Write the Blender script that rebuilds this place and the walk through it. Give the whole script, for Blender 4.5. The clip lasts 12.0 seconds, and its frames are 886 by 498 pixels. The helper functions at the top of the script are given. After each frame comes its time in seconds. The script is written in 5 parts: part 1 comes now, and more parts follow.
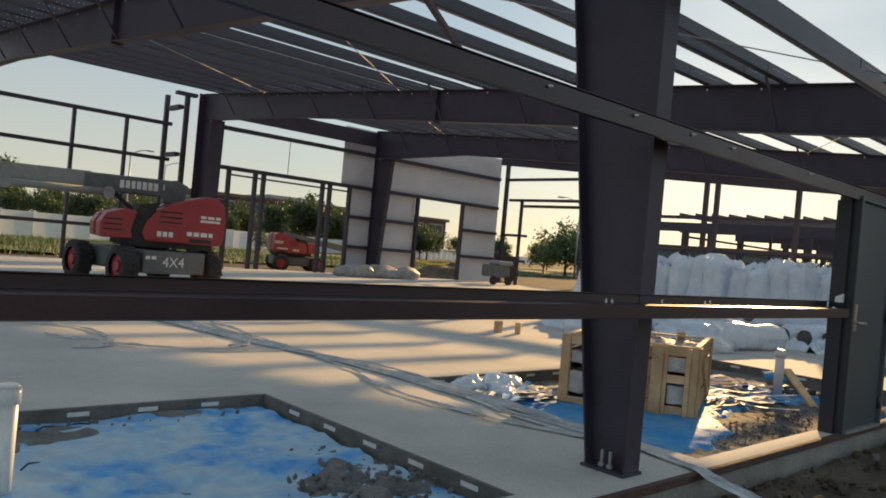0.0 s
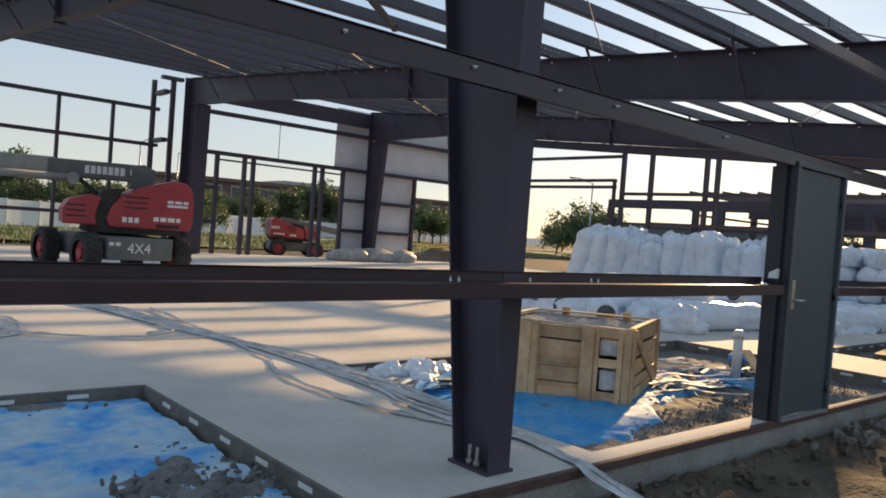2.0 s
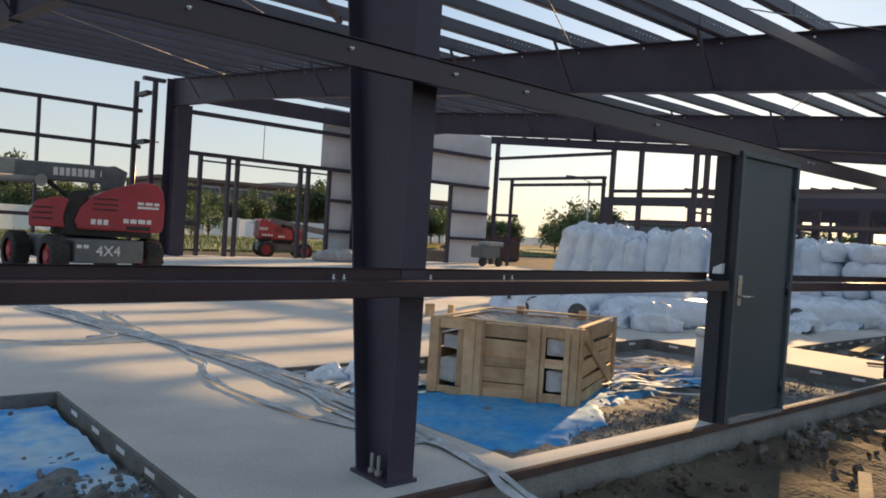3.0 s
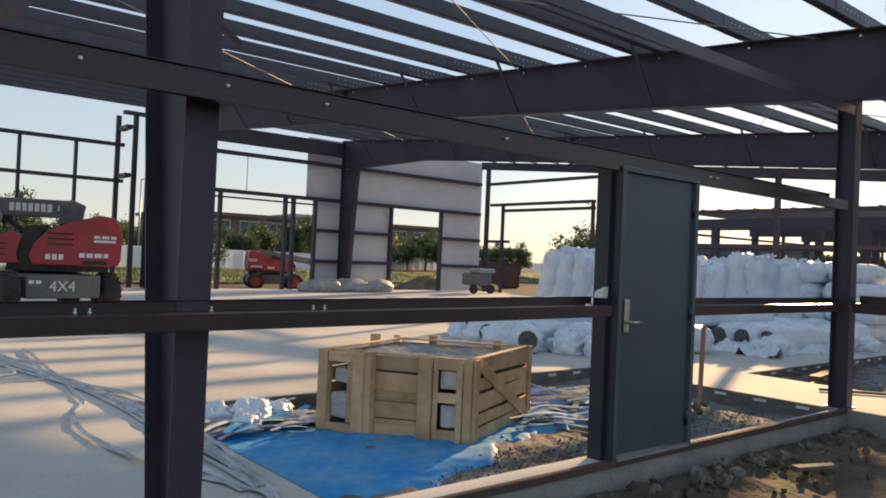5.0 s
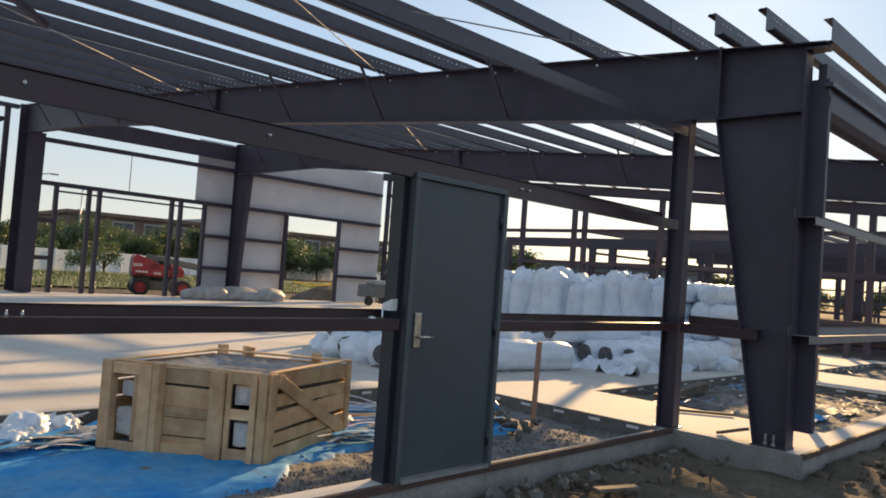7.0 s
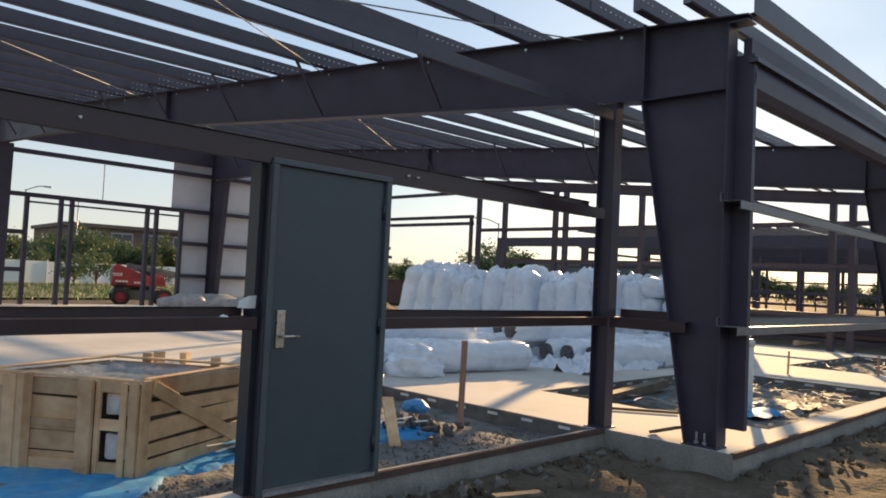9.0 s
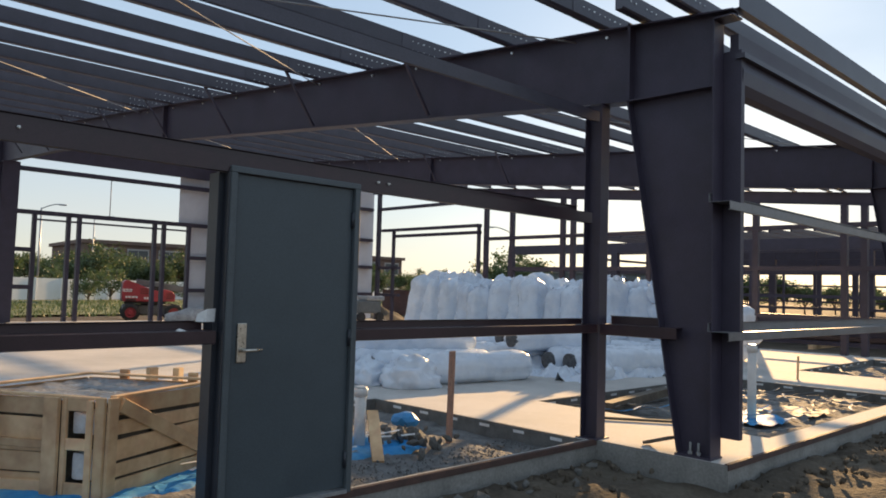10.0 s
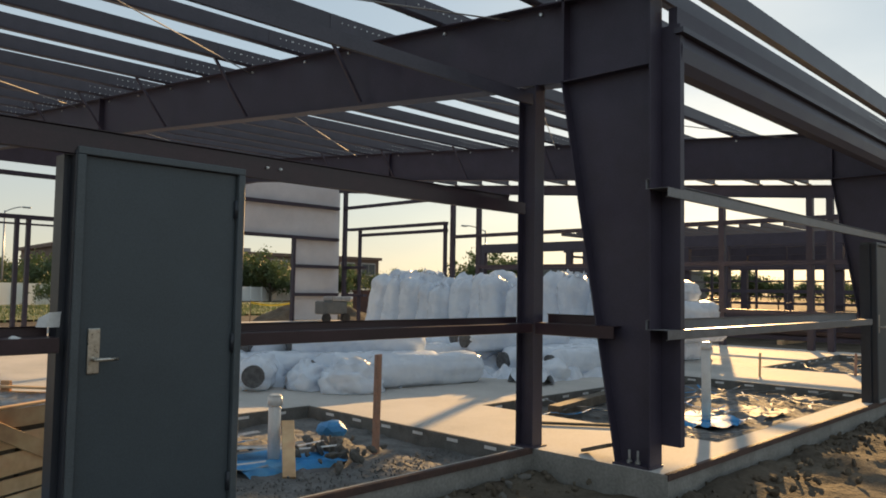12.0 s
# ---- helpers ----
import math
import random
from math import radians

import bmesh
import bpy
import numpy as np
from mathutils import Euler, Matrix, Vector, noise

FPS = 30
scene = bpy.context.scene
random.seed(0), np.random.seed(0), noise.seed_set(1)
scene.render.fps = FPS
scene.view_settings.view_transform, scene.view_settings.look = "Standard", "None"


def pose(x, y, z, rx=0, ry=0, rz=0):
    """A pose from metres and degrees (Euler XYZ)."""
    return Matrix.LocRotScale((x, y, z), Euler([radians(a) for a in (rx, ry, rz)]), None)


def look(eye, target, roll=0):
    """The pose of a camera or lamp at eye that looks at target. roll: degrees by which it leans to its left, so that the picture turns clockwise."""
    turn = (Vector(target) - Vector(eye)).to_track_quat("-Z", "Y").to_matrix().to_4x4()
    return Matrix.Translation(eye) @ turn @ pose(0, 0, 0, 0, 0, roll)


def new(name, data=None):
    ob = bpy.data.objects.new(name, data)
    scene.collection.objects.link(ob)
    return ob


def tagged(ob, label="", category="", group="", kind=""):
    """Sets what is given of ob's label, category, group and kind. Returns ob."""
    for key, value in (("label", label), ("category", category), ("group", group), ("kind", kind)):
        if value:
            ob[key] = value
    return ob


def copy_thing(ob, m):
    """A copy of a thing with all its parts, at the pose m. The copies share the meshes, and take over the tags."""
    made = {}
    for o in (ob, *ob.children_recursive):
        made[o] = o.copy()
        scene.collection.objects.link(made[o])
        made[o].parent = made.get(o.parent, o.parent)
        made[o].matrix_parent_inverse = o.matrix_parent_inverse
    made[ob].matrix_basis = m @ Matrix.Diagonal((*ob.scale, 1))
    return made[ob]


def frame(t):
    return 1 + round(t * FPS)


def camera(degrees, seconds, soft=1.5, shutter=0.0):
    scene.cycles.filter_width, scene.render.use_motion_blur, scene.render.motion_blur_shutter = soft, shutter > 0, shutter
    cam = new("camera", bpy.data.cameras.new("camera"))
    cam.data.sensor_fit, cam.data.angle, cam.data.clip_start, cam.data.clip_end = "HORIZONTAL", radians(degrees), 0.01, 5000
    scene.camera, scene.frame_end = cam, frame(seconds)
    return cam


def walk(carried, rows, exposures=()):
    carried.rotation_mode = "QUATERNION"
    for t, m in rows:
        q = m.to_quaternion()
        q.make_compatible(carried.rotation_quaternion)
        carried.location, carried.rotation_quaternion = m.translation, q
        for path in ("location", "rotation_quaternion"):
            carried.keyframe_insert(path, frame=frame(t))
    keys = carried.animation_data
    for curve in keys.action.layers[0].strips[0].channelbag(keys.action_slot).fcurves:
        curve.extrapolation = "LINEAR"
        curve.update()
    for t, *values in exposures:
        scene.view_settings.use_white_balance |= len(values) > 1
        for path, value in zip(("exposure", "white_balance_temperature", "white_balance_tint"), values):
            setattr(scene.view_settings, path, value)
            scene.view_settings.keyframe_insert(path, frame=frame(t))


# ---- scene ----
cam = camera(61.3, 12.0, soft=1.8)
METRES, EYE, TILT, LEAN, TURN = 6.293, 1.6275, 0.0, 0.0, -42.7
ROWS = [
    (0.0, 0.0, 0.0, 0.0, -0.01, 0.08, -5.17),
    (0.5, 0.0477, 0.0266, 0.0021, 0.48, -0.11, -4.99),
    (1.0, 0.0828, 0.0507, 0.0025, 1.03, -0.47, -4.84),
    (1.5, 0.1239, 0.0713, 0.0024, 1.41, -0.92, -4.57),
    (2.0, 0.1665, 0.0816, 0.0049, 1.64, -1.3, -4.24),
    (2.5, 0.2142, 0.1061, 0.0032, 1.65, -1.42, -3.87),
    (3.0, 0.2591, 0.1272, 0.0066, 1.84, -1.3, -3.63),
    (5.0, 0.4411, 0.1969, 0.0137, 3.11, 0.78, -2.43),
    (5.5, 0.4887, 0.208, 0.0194, 1.91, 1.37, -2.54),
    (6.0, 0.5257, 0.2183, 0.0187, 0.19, 1.76, -2.93),
    (6.5, 0.5593, 0.2387, 0.0214, -1.61, 2.02, -3.55),
    (7.0, 0.5918, 0.251, 0.018, -3.16, 2.11, -4.1),
    (7.5, 0.6325, 0.2555, 0.0142, -4.05, 2.06, -4.14),
    (9.5, 0.7736, 0.3253, 0.0143, -2.09, 2.67, -2.03),
    (10.0, 0.7969, 0.3365, 0.0146, -1.45, 3.12, -1.64),
    (10.5, 0.8157, 0.3555, 0.0128, -1.31, 3.37, -1.2),
    (11.0, 0.8342, 0.3816, 0.014, -1.67, 3.38, -0.78),
    (11.5, 0.851, 0.4006, 0.0129, -2.29, 3.23, -0.69),
    (12.0, 0.8847, 0.4274, 0.0135, -2.98, 3.14, -0.93),
]
walk(cam, [(t, pose(0, 0, EYE, TILT, LEAN, TURN) @ pose(METRES * x, METRES * y, METRES * z, 90 + pitch, roll, yaw)) for t, x, y, z, yaw, pitch, roll in ROWS],
     exposures=((0.0, 0.8, 7200, 7), (0.5, 0.6, 6550, 9), (1.0, 0.78, 6500, 10), (1.8, 1.0, 6500, 10), (3.0, 1.02, 6500, 10), (6.0, 1.1, 6500, 10), (10.5, 1.12, 6500, 10), (11.4, 1.1, 6900, 10), (12.0, 0.95, 7300, 8)))

# ---- world, sun ----
SUN_AZ, SUN_EL = 65.5, 14.4
world = bpy.data.worlds.new("World")
scene.world = world
world.use_nodes = True
wn = world.node_tree.nodes
wl = world.node_tree.links
wn.clear()
sky = wn.new("ShaderNodeTexSky")
sky.sky_type = 'NISHITA'
sky.sun_disc = False
sky.sun_elevation = radians(SUN_EL)
sky.sun_rotation = radians(SUN_AZ)
sky.air_density = 1.0
sky.dust_density = 0.5
sky.ozone_density = 2.5
bg = wn.new("ShaderNodeBackground")
bg.inputs["Strength"].default_value = 0.065
out = wn.new("ShaderNodeOutputWorld")
haze = wn.new("ShaderNodeMixRGB")
haze.inputs["Fac"].default_value = 0.62
wtc = wn.new("ShaderNodeTexCoord")
wmp = wn.new("ShaderNodeMapping")
wmp.inputs["Scale"].default_value = (1.0, 1.0, 3.5)
wno = wn.new("ShaderNodeTexNoise")
wno.inputs["Scale"].default_value = 2.2
wno.inputs["Detail"].default_value = 6.0
wra = wn.new("ShaderNodeMapRange")
wra.inputs["From Min"].default_value, wra.inputs["From Max"].default_value = 0.35, 0.7
wra.inputs["To Min"].default_value, wra.inputs["To Max"].default_value = 0.64, 0.86
wsep = wn.new("ShaderNodeSeparateXYZ")
wramp = wn.new("ShaderNodeValToRGB")
wramp.color_ramp.elements[0].position, wramp.color_ramp.elements[0].color = 0.02, (0.98, 0.955, 0.88, 1)
wramp.color_ramp.elements[1].position, wramp.color_ramp.elements[1].color = 0.26, (0.69, 0.87, 1.07, 1)
wmul = wn.new("ShaderNodeVectorMath")
wmul.operation = 'SCALE'
wmul.inputs["Scale"].default_value = 5.7
wl.new(wtc.outputs["Generated"], wsep.inputs[0])
wl.new(wsep.outputs["Z"], wramp.inputs["Fac"])
wl.new(wramp.outputs[0], wmul.inputs[0])
wl.new(wmul.outputs[0], haze.inputs["Color2"])
wl.new(wtc.outputs["Generated"], wmp.inputs["Vector"])
wl.new(wmp.outputs[0], wno.inputs["Vector"])
wl.new(wno.outputs["Fac"], wra.inputs["Value"])
wl.new(wra.outputs[0], haze.inputs["Fac"])
wl.new(sky.outputs[0], haze.inputs["Color1"])
wl.new(haze.outputs[0], bg.inputs["Color"])
wl.new(bg.outputs[0], out.inputs["Surface"])
sd = bpy.data.lights.new("sun", 'SUN')
sd.energy = 4.4
sd.angle = radians(0.6)
sd.color = (1.0, 0.63, 0.29)
sun = new("sun", sd)
s = Vector((math.sin(radians(SUN_AZ)) * math.cos(radians(SUN_EL)), math.cos(radians(SUN_AZ)) * math.cos(radians(SUN_EL)), math.sin(radians(SUN_EL))))
sun.matrix_world = look(s * 80, (0, 0, 0))


# ---- materials ----
def material(name, c1, c2=None, scale=6.0, rough=0.7, metal=0.0, bump=0.1, fine=60.0, detail=4.0, c3=None, spec=0.5, obj_random=0.0, rough_var=0.12, stretch=(1, 1, 1)):
    """Two-scale noise colour, roughness variation and bump, in object metres."""
    m = bpy.data.materials.new(name)
    m.use_nodes = True
    n, l = m.node_tree.nodes, m.node_tree.links
    b = n["Principled BSDF"]
    b.inputs["Metallic"].default_value = metal
    b.inputs["Specular IOR Level"].default_value = spec
    geo = n.new("ShaderNodeNewGeometry")
    mp = n.new("ShaderNodeMapping")
    mp.inputs["Scale"].default_value = stretch
    l.new(geo.outputs["Position"], mp.inputs["Vector"])
    n1 = n.new("ShaderNodeTexNoise")
    n1.inputs["Scale"].default_value = scale
    n1.inputs["Detail"].default_value = detail
    n1.inputs["Roughness"].default_value = 0.6
    n2 = n.new("ShaderNodeTexNoise")
    n2.inputs["Scale"].default_value = fine
    n2.inputs["Detail"].default_value = 2.0
    l.new(mp.outputs[0], n1.inputs["Vector"])
    l.new(mp.outputs[0], n2.inputs["Vector"])
    r = n.new("ShaderNodeValToRGB")
    c2 = c2 or tuple(v * 0.75 for v in c1)
    r.color_ramp.elements[0].position, r.color_ramp.elements[0].color = 0.32, (*c2, 1)
    r.color_ramp.elements[1].position, r.color_ramp.elements[1].color = 0.66, (*c1, 1)
    if c3:
        e = r.color_ramp.elements.new(0.5)
        e.color = (*c3, 1)
    l.new(n1.outputs["Fac"], r.inputs["Fac"])
    mix = n.new("ShaderNodeMixRGB")
    mix.blend_type = 'OVERLAY'
    mix.inputs["Fac"].default_value = 0.35
    l.new(r.outputs[0], mix.inputs["Color1"])
    l.new(n2.outputs["Fac"], mix.inputs["Color2"])
    col = mix.outputs[0]
    if obj_random:
        info = n.new("ShaderNodeObjectInfo")
        mr = n.new("ShaderNodeMapRange")
        mr.inputs["To Min"].default_value, mr.inputs["To Max"].default_value = 1 - obj_random, 1 + obj_random
        l.new(info.outputs["Random"], mr.inputs["Value"])
        mul = n.new("ShaderNodeVectorMath")
        mul.operation = 'SCALE'
        l.new(col, mul.inputs[0])
        l.new(mr.outputs[0], mul.inputs["Scale"])
        col = mul.outputs[0]
    l.new(col, b.inputs["Base Color"])
    rr = n.new("ShaderNodeMapRange")
    rr.inputs["To Min"].default_value, rr.inputs["To Max"].default_value = max(0.02, rough - rough_var), min(1, rough + rough_var)
    l.new(n1.outputs["Fac"], rr.inputs["Value"])
    l.new(rr.outputs[0], b.inputs["Roughness"])
    if bump:
        bp = n.new("ShaderNodeBump")
        bp.inputs["Strength"].default_value = bump
        bp.inputs["Distance"].default_value = 0.02
        l.new(n2.outputs["Fac"], bp.inputs["Height"])
        l.new(bp.outputs[0], b.inputs["Normal"])
    return m


M_STEEL = material("oxide_primer", (0.054, 0.044, 0.069), (0.038, 0.031, 0.050), 3, 0.5, bump=0.03, fine=90)
M_GIRT = material("red_oxide_primer", (0.046, 0.023, 0.03), (0.029, 0.017, 0.023), 3, 0.34, bump=0.03, fine=90)
M_PURLIN = material("purlin_primer", (0.066, 0.061, 0.084), (0.047, 0.043, 0.061), 3, 0.42, bump=0.03, fine=90, obj_random=0.12)
M_GALV = material("galvanised_steel", (0.42, 0.43, 0.44), (0.3, 0.31, 0.33), 8, 0.4, metal=0.5, bump=0.03)
M_GREYGIRT = material("dull_grey_girt", (0.20, 0.20, 0.21), (0.14, 0.14, 0.15), 5, 0.45, metal=0.2, bump=0.03)
M_ROD = material("dull_rod", (0.38, 0.37, 0.36), (0.28, 0.27, 0.26), 8, 0.7, bump=0)
M_ZINC = material("zinc_bolt", (0.75, 0.75, 0.75), (0.6, 0.6, 0.6), 30, 0.3, metal=0.6, bump=0)
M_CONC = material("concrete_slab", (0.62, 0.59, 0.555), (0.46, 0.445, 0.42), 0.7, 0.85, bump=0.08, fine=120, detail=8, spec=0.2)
# slab sides: grimier concrete, darkened further to carry the shade on upright faces
M_CONCSIDE = material("shaded_concrete_edge", (0.29, 0.28, 0.26), (0.19, 0.183, 0.17), 3, 0.85, bump=0.15, fine=40, detail=6)
M_FORM = material("weathered_form_board", (0.19, 0.185, 0.175), (0.11, 0.107, 0.10), 5, 0.85, bump=0.2)
M_RUBBLE = material("dusty_rubble", (0.17, 0.163, 0.15), (0.095, 0.09, 0.082), 4, 0.9, bump=0.3, fine=30)
M_RUST = material("rusty_edge_angle", (0.105, 0.058, 0.046), (0.06, 0.036, 0.032), 7, 0.75, bump=0.1)
M_DIRT = material("dry_dirt", (0.148, 0.127, 0.10), (0.068, 0.058, 0.047), 1.3, 0.95, bump=0.9, fine=22, detail=10, c3=(0.105, 0.085, 0.065), spec=0.1)
M_MUD = material("grey_gravel_mud", (0.215, 0.213, 0.21), (0.105, 0.104, 0.102), 4, 0.9, bump=0.9, fine=34, detail=8)
M_TARP = material("blue_vapour_sheet", (0.025, 0.27, 0.66), (0.17, 0.38, 0.58), 1.9, 0.65, bump=0.35, fine=12, detail=8, c3=(0.07, 0.33, 0.65), spec=0.2)
M_PALETARP = material("dusty_blue_sheet", (0.04, 0.31, 0.74), (0.47, 0.57, 0.65), 2.4, 0.6, bump=0.4, fine=9, detail=8, c3=(0.33, 0.53, 0.71), spec=0.25)
M_CLEAR = material("clear_crumpled_plastic", (0.40, 0.42, 0.45), (0.20, 0.215, 0.23), 5, 0.6, bump=0.3, fine=20)
M_DIRTYPLASTIC = material("muddy_plastic", (0.30, 0.295, 0.29), (0.13, 0.127, 0.122), 5, 0.7, bump=0.3, fine=20)
M_WRAP = material("white_plastic_wrap", (0.76, 0.83, 0.92), (0.65, 0.72, 0.82), 1.6, 0.28, bump=0.12, fine=7, detail=3)
M_FILM = material("dull_clear_film", (0.60, 0.62, 0.65), (0.40, 0.42, 0.44), 4, 0.25, bump=0.1, fine=12)
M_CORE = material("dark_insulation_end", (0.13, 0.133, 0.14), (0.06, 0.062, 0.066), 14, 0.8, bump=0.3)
M_WOOD = material("pine_crate_wood", (0.74, 0.50, 0.29), (0.50, 0.305, 0.16), 2.6, 0.7, bump=0.1, fine=9, detail=6, obj_random=0.2)
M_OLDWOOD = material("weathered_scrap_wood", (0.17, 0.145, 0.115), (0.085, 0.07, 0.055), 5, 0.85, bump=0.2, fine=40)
M_COVER = material("dusty_film_cover", (0.30, 0.31, 0.32), (0.17, 0.175, 0.18), 3, 0.25, bump=0.2, fine=18)
M_LABEL = material("white_packaging", (0.75, 0.75, 0.74), (0.6, 0.6, 0.6), 6, 0.5, bump=0.05)
M_DOOR = material("grey_door_paint", (0.058, 0.076, 0.09), (0.048, 0.064, 0.077), 2, 0.42, bump=0.03, fine=150)
M_STUD = material("dark_stud_paint", (0.026, 0.031, 0.042), (0.019, 0.023, 0.032), 3, 0.4, bump=0.03, fine=150)
M_FRAME = material("grey_frame_paint", (0.085, 0.102, 0.115), (0.065, 0.08, 0.09), 3, 0.45, bump=0.03, fine=150)
M_BRASS = material("satin_nickel", (0.6, 0.56, 0.5), (0.48, 0.45, 0.4), 30, 0.3, metal=0.9, bump=0.02)
M_RED = material("red_lift_paint", (0.40, 0.045, 0.06), (0.30, 0.036, 0.046), 2, 0.4, bump=0.02)
M_LGREY = material("grey_lift_paint", (0.15, 0.165, 0.17), (0.10, 0.11, 0.115), 3, 0.5, bump=0.03)
M_BOOM = material("pale_grey_boom_paint", (0.34, 0.35, 0.34), (0.25, 0.26, 0.25), 3, 0.45, bump=0.02)
M_BLACK = material("black_rubber", (0.025, 0.025, 0.026), (0.045, 0.042, 0.04), 5, 0.85, bump=0.2)
M_WHITE = material("white_marking", (0.8, 0.8, 0.8), (0.68, 0.68, 0.68), 12, 0.5, bump=0)
M_PVC = material("white_pvc", (0.78, 0.78, 0.77), (0.66, 0.66, 0.65), 6, 0.35, bump=0.02)
M_SHEET = material("white_wall_sheeting", (0.71, 0.725, 0.77), (0.61, 0.625, 0.67), 1, 0.5, bump=0.03)
M_FENCE = material("white_fence", (0.84, 0.84, 0.83), (0.74, 0.74, 0.72), 0.3, 0.7, bump=0.02)
M_LEAF = material("leaf_green", (0.11, 0.145, 0.06), (0.065, 0.092, 0.042), 0.8, 0.6, bump=0.0, fine=4)
ln, ll = M_LEAF.node_tree.nodes, M_LEAF.node_tree.links
ltr = ln.new("ShaderNodeBsdfTranslucent")
ltr.inputs["Color"].default_value = (0.10, 0.155, 0.05, 1)
lmx = ln.new("ShaderNodeMixShader")
lmx.inputs["Fac"].default_value = 0.22
ll.new(ln["Principled BSDF"].outputs[0], lmx.inputs[1])
ll.new(ltr.outputs[0], lmx.inputs[2])
ll.new(lmx.outputs[0], ln["Material Output"].inputs["Surface"])
M_BARK = material("bark", (0.13, 0.10, 0.075), (0.07, 0.055, 0.04), 4, 0.9, bump=0.4, fine=20)
M_GRASS = material("grass", (0.06, 0.105, 0.025), (0.12, 0.12, 0.055), 0.6, 0.9, bump=0.2, fine=9)
M_BRICK = material("far_brick", (0.20, 0.13, 0.10), (0.15, 0.10, 0.08), 0.5, 0.85, bump=0.0)
M_PALE = material("pale_facade_band", (0.40, 0.38, 0.36), (0.33, 0.31, 0.29), 0.5, 0.8, bump=0)
M_GLASS = material("window_glass", (0.05, 0.06, 0.07), (0.04, 0.05, 0.06), 1, 0.12, bump=0)
M_ORANGE = material("orange_stake_paint", (0.46, 0.25, 0.18), (0.34, 0.21, 0.16), 9, 0.8, bump=0.1)
M_SKIP = material("rusty_red_skip_paint", (0.115, 0.055, 0.045), (0.07, 0.038, 0.032), 3, 0.7, bump=0.1)
M_YELLOW = material("yellow_tape", (0.72, 0.58, 0.04), (0.6, 0.47, 0.04), 5, 0.5, bump=0)
M_BLUE = material("blue_cover", (0.05, 0.30, 0.62), (0.04, 0.22, 0.5), 9, 0.5, bump=0.1)
M_GREYWRAP = material("grey_plastic_wrap", (0.42, 0.41, 0.40), (0.26, 0.25, 0.25), 4, 0.55, bump=0.3, fine=14)


# ---- mesh helpers ----
def box(bm, x0, x1, y0, y1, z0, z1, m=None):
    """An axis-aligned block, turned by m where given."""
    vs = [Vector((x, y, z)) for x in (x0, x1) for y in (y0, y1) for z in (z0, z1)]
    if m:
        vs = [m @ v for v in vs]
    v = [bm.verts.new(c) for c in vs]
    for f in ((0, 1, 3, 2), (4, 6, 7, 5), (0, 4, 5, 1), (2, 3, 7, 6), (0, 2, 6, 4), (1, 5, 7, 3)):
        bm.faces.new([v[i] for i in f])
    return bm


def prism(bm, pts, way):
    """A polygon pushed along way."""
    a = [bm.verts.new(p) for p in pts]
    b = [bm.verts.new(Vector(p) + Vector(way)) for p in pts]
    n = len(pts)
    bm.faces.new(a)
    bm.faces.new(b[::-1])
    for i in range(n):
        bm.faces.new((a[(i + 1) % n], a[i], b[i], b[(i + 1) % n]))
    return bm


def tube(bm, p, q, r, r2=None, n=10, caps=True):
    """A round bar from p to q."""
    p, q = Vector(p), Vector(q)
    r2 = r if r2 is None else r2
    t = (q - p).to_track_quat("Z", "Y").to_matrix()
    a = [bm.verts.new(p + t @ Vector((r * math.cos(i * math.tau / n), r * math.sin(i * math.tau / n), 0))) for i in range(n)]
    b = [bm.verts.new(q + t @ Vector((r2 * math.cos(i * math.tau / n), r2 * math.sin(i * math.tau / n), 0))) for i in range(n)]
    for i in range(n):
        f = bm.faces.new((a[i], a[(i + 1) % n], b[(i + 1) % n], b[i]))
        f.smooth = True
    if caps:
        bm.faces.new(a[::-1])
        bm.faces.new(b)
    return bm


def bar(bm, p, q, w, h, up=(0, 0, 1)):
    """A rectangular bar from p to q, w wide and h high."""
    p, q = Vector(p), Vector(q)
    d = (q - p).normalized()
    side = d.cross(Vector(up)).normalized()
    top = side.cross(d)
    pts = [p + side * (sx * w / 2) + top * (sz * h / 2) for sx, sz in ((-1, -1), (1, -1), (1, 1), (-1, 1))]
    return prism(bm, pts, q - p)


def bevel(bm, w, seg=1):
    bmesh.ops.bevel(bm, geom=list(bm.edges), offset=w, segments=seg, affect='EDGES', profile=0.6, clamp_overlap=True)
    return bm


def mesh_of(bm, name, mat):
    bmesh.ops.recalc_face_normals(bm, faces=bm.faces)
    me = bpy.data.meshes.new(name)
    bm.to_mesh(me)
    bm.free()
    me.materials.append(mat)
    return me


def part(name, bm, mat, parent=None, label=""):
    ob = new(name, mesh_of(bm, name, mat))
    if parent:
        ob.parent = parent
    if label:
        ob["label"] = label
    return ob


def shared(name, me, parent, m):
    """One more object on a mesh that is there already."""
    ob = new(name, me)
    ob.parent = parent
    ob.matrix_local = m
    return ob


def thing(name, at, label, category, group="", kind="", rz=0):
    ob = new(name)
    ob.empty_display_size = 0.2
    ob.matrix_basis = pose(*at, 0, 0, rz)
    return tagged(ob, label, category, group, kind)


def setting(name, bm, mat, label="", category=""):
    return tagged(part(name, bm, mat), label, category, kind="structure")


B = bmesh.new

# ---- plan ----
SLAB = 0.27
WALL_Y = 2.47
JOG_X = 11.50
EAST_Y = 1.12
FAR_Y = 25.5
END_X = 26.95
FX = (4.297, 11.63, 19.20)
TOP0, SLOPE = 4.33, 0.0855


def roof_z(y):
    """Height of the rafters' top flange."""
    return TOP0 + (y - 1.15) * SLOPE


PITS = ((-7.0, 3.30, 2.78, 5.65), (5.20, 11.42, 2.545, 5.85), (13.10, 18.40, 1.42, 4.50), (21.2, 26.2, 1.6, 4.2))

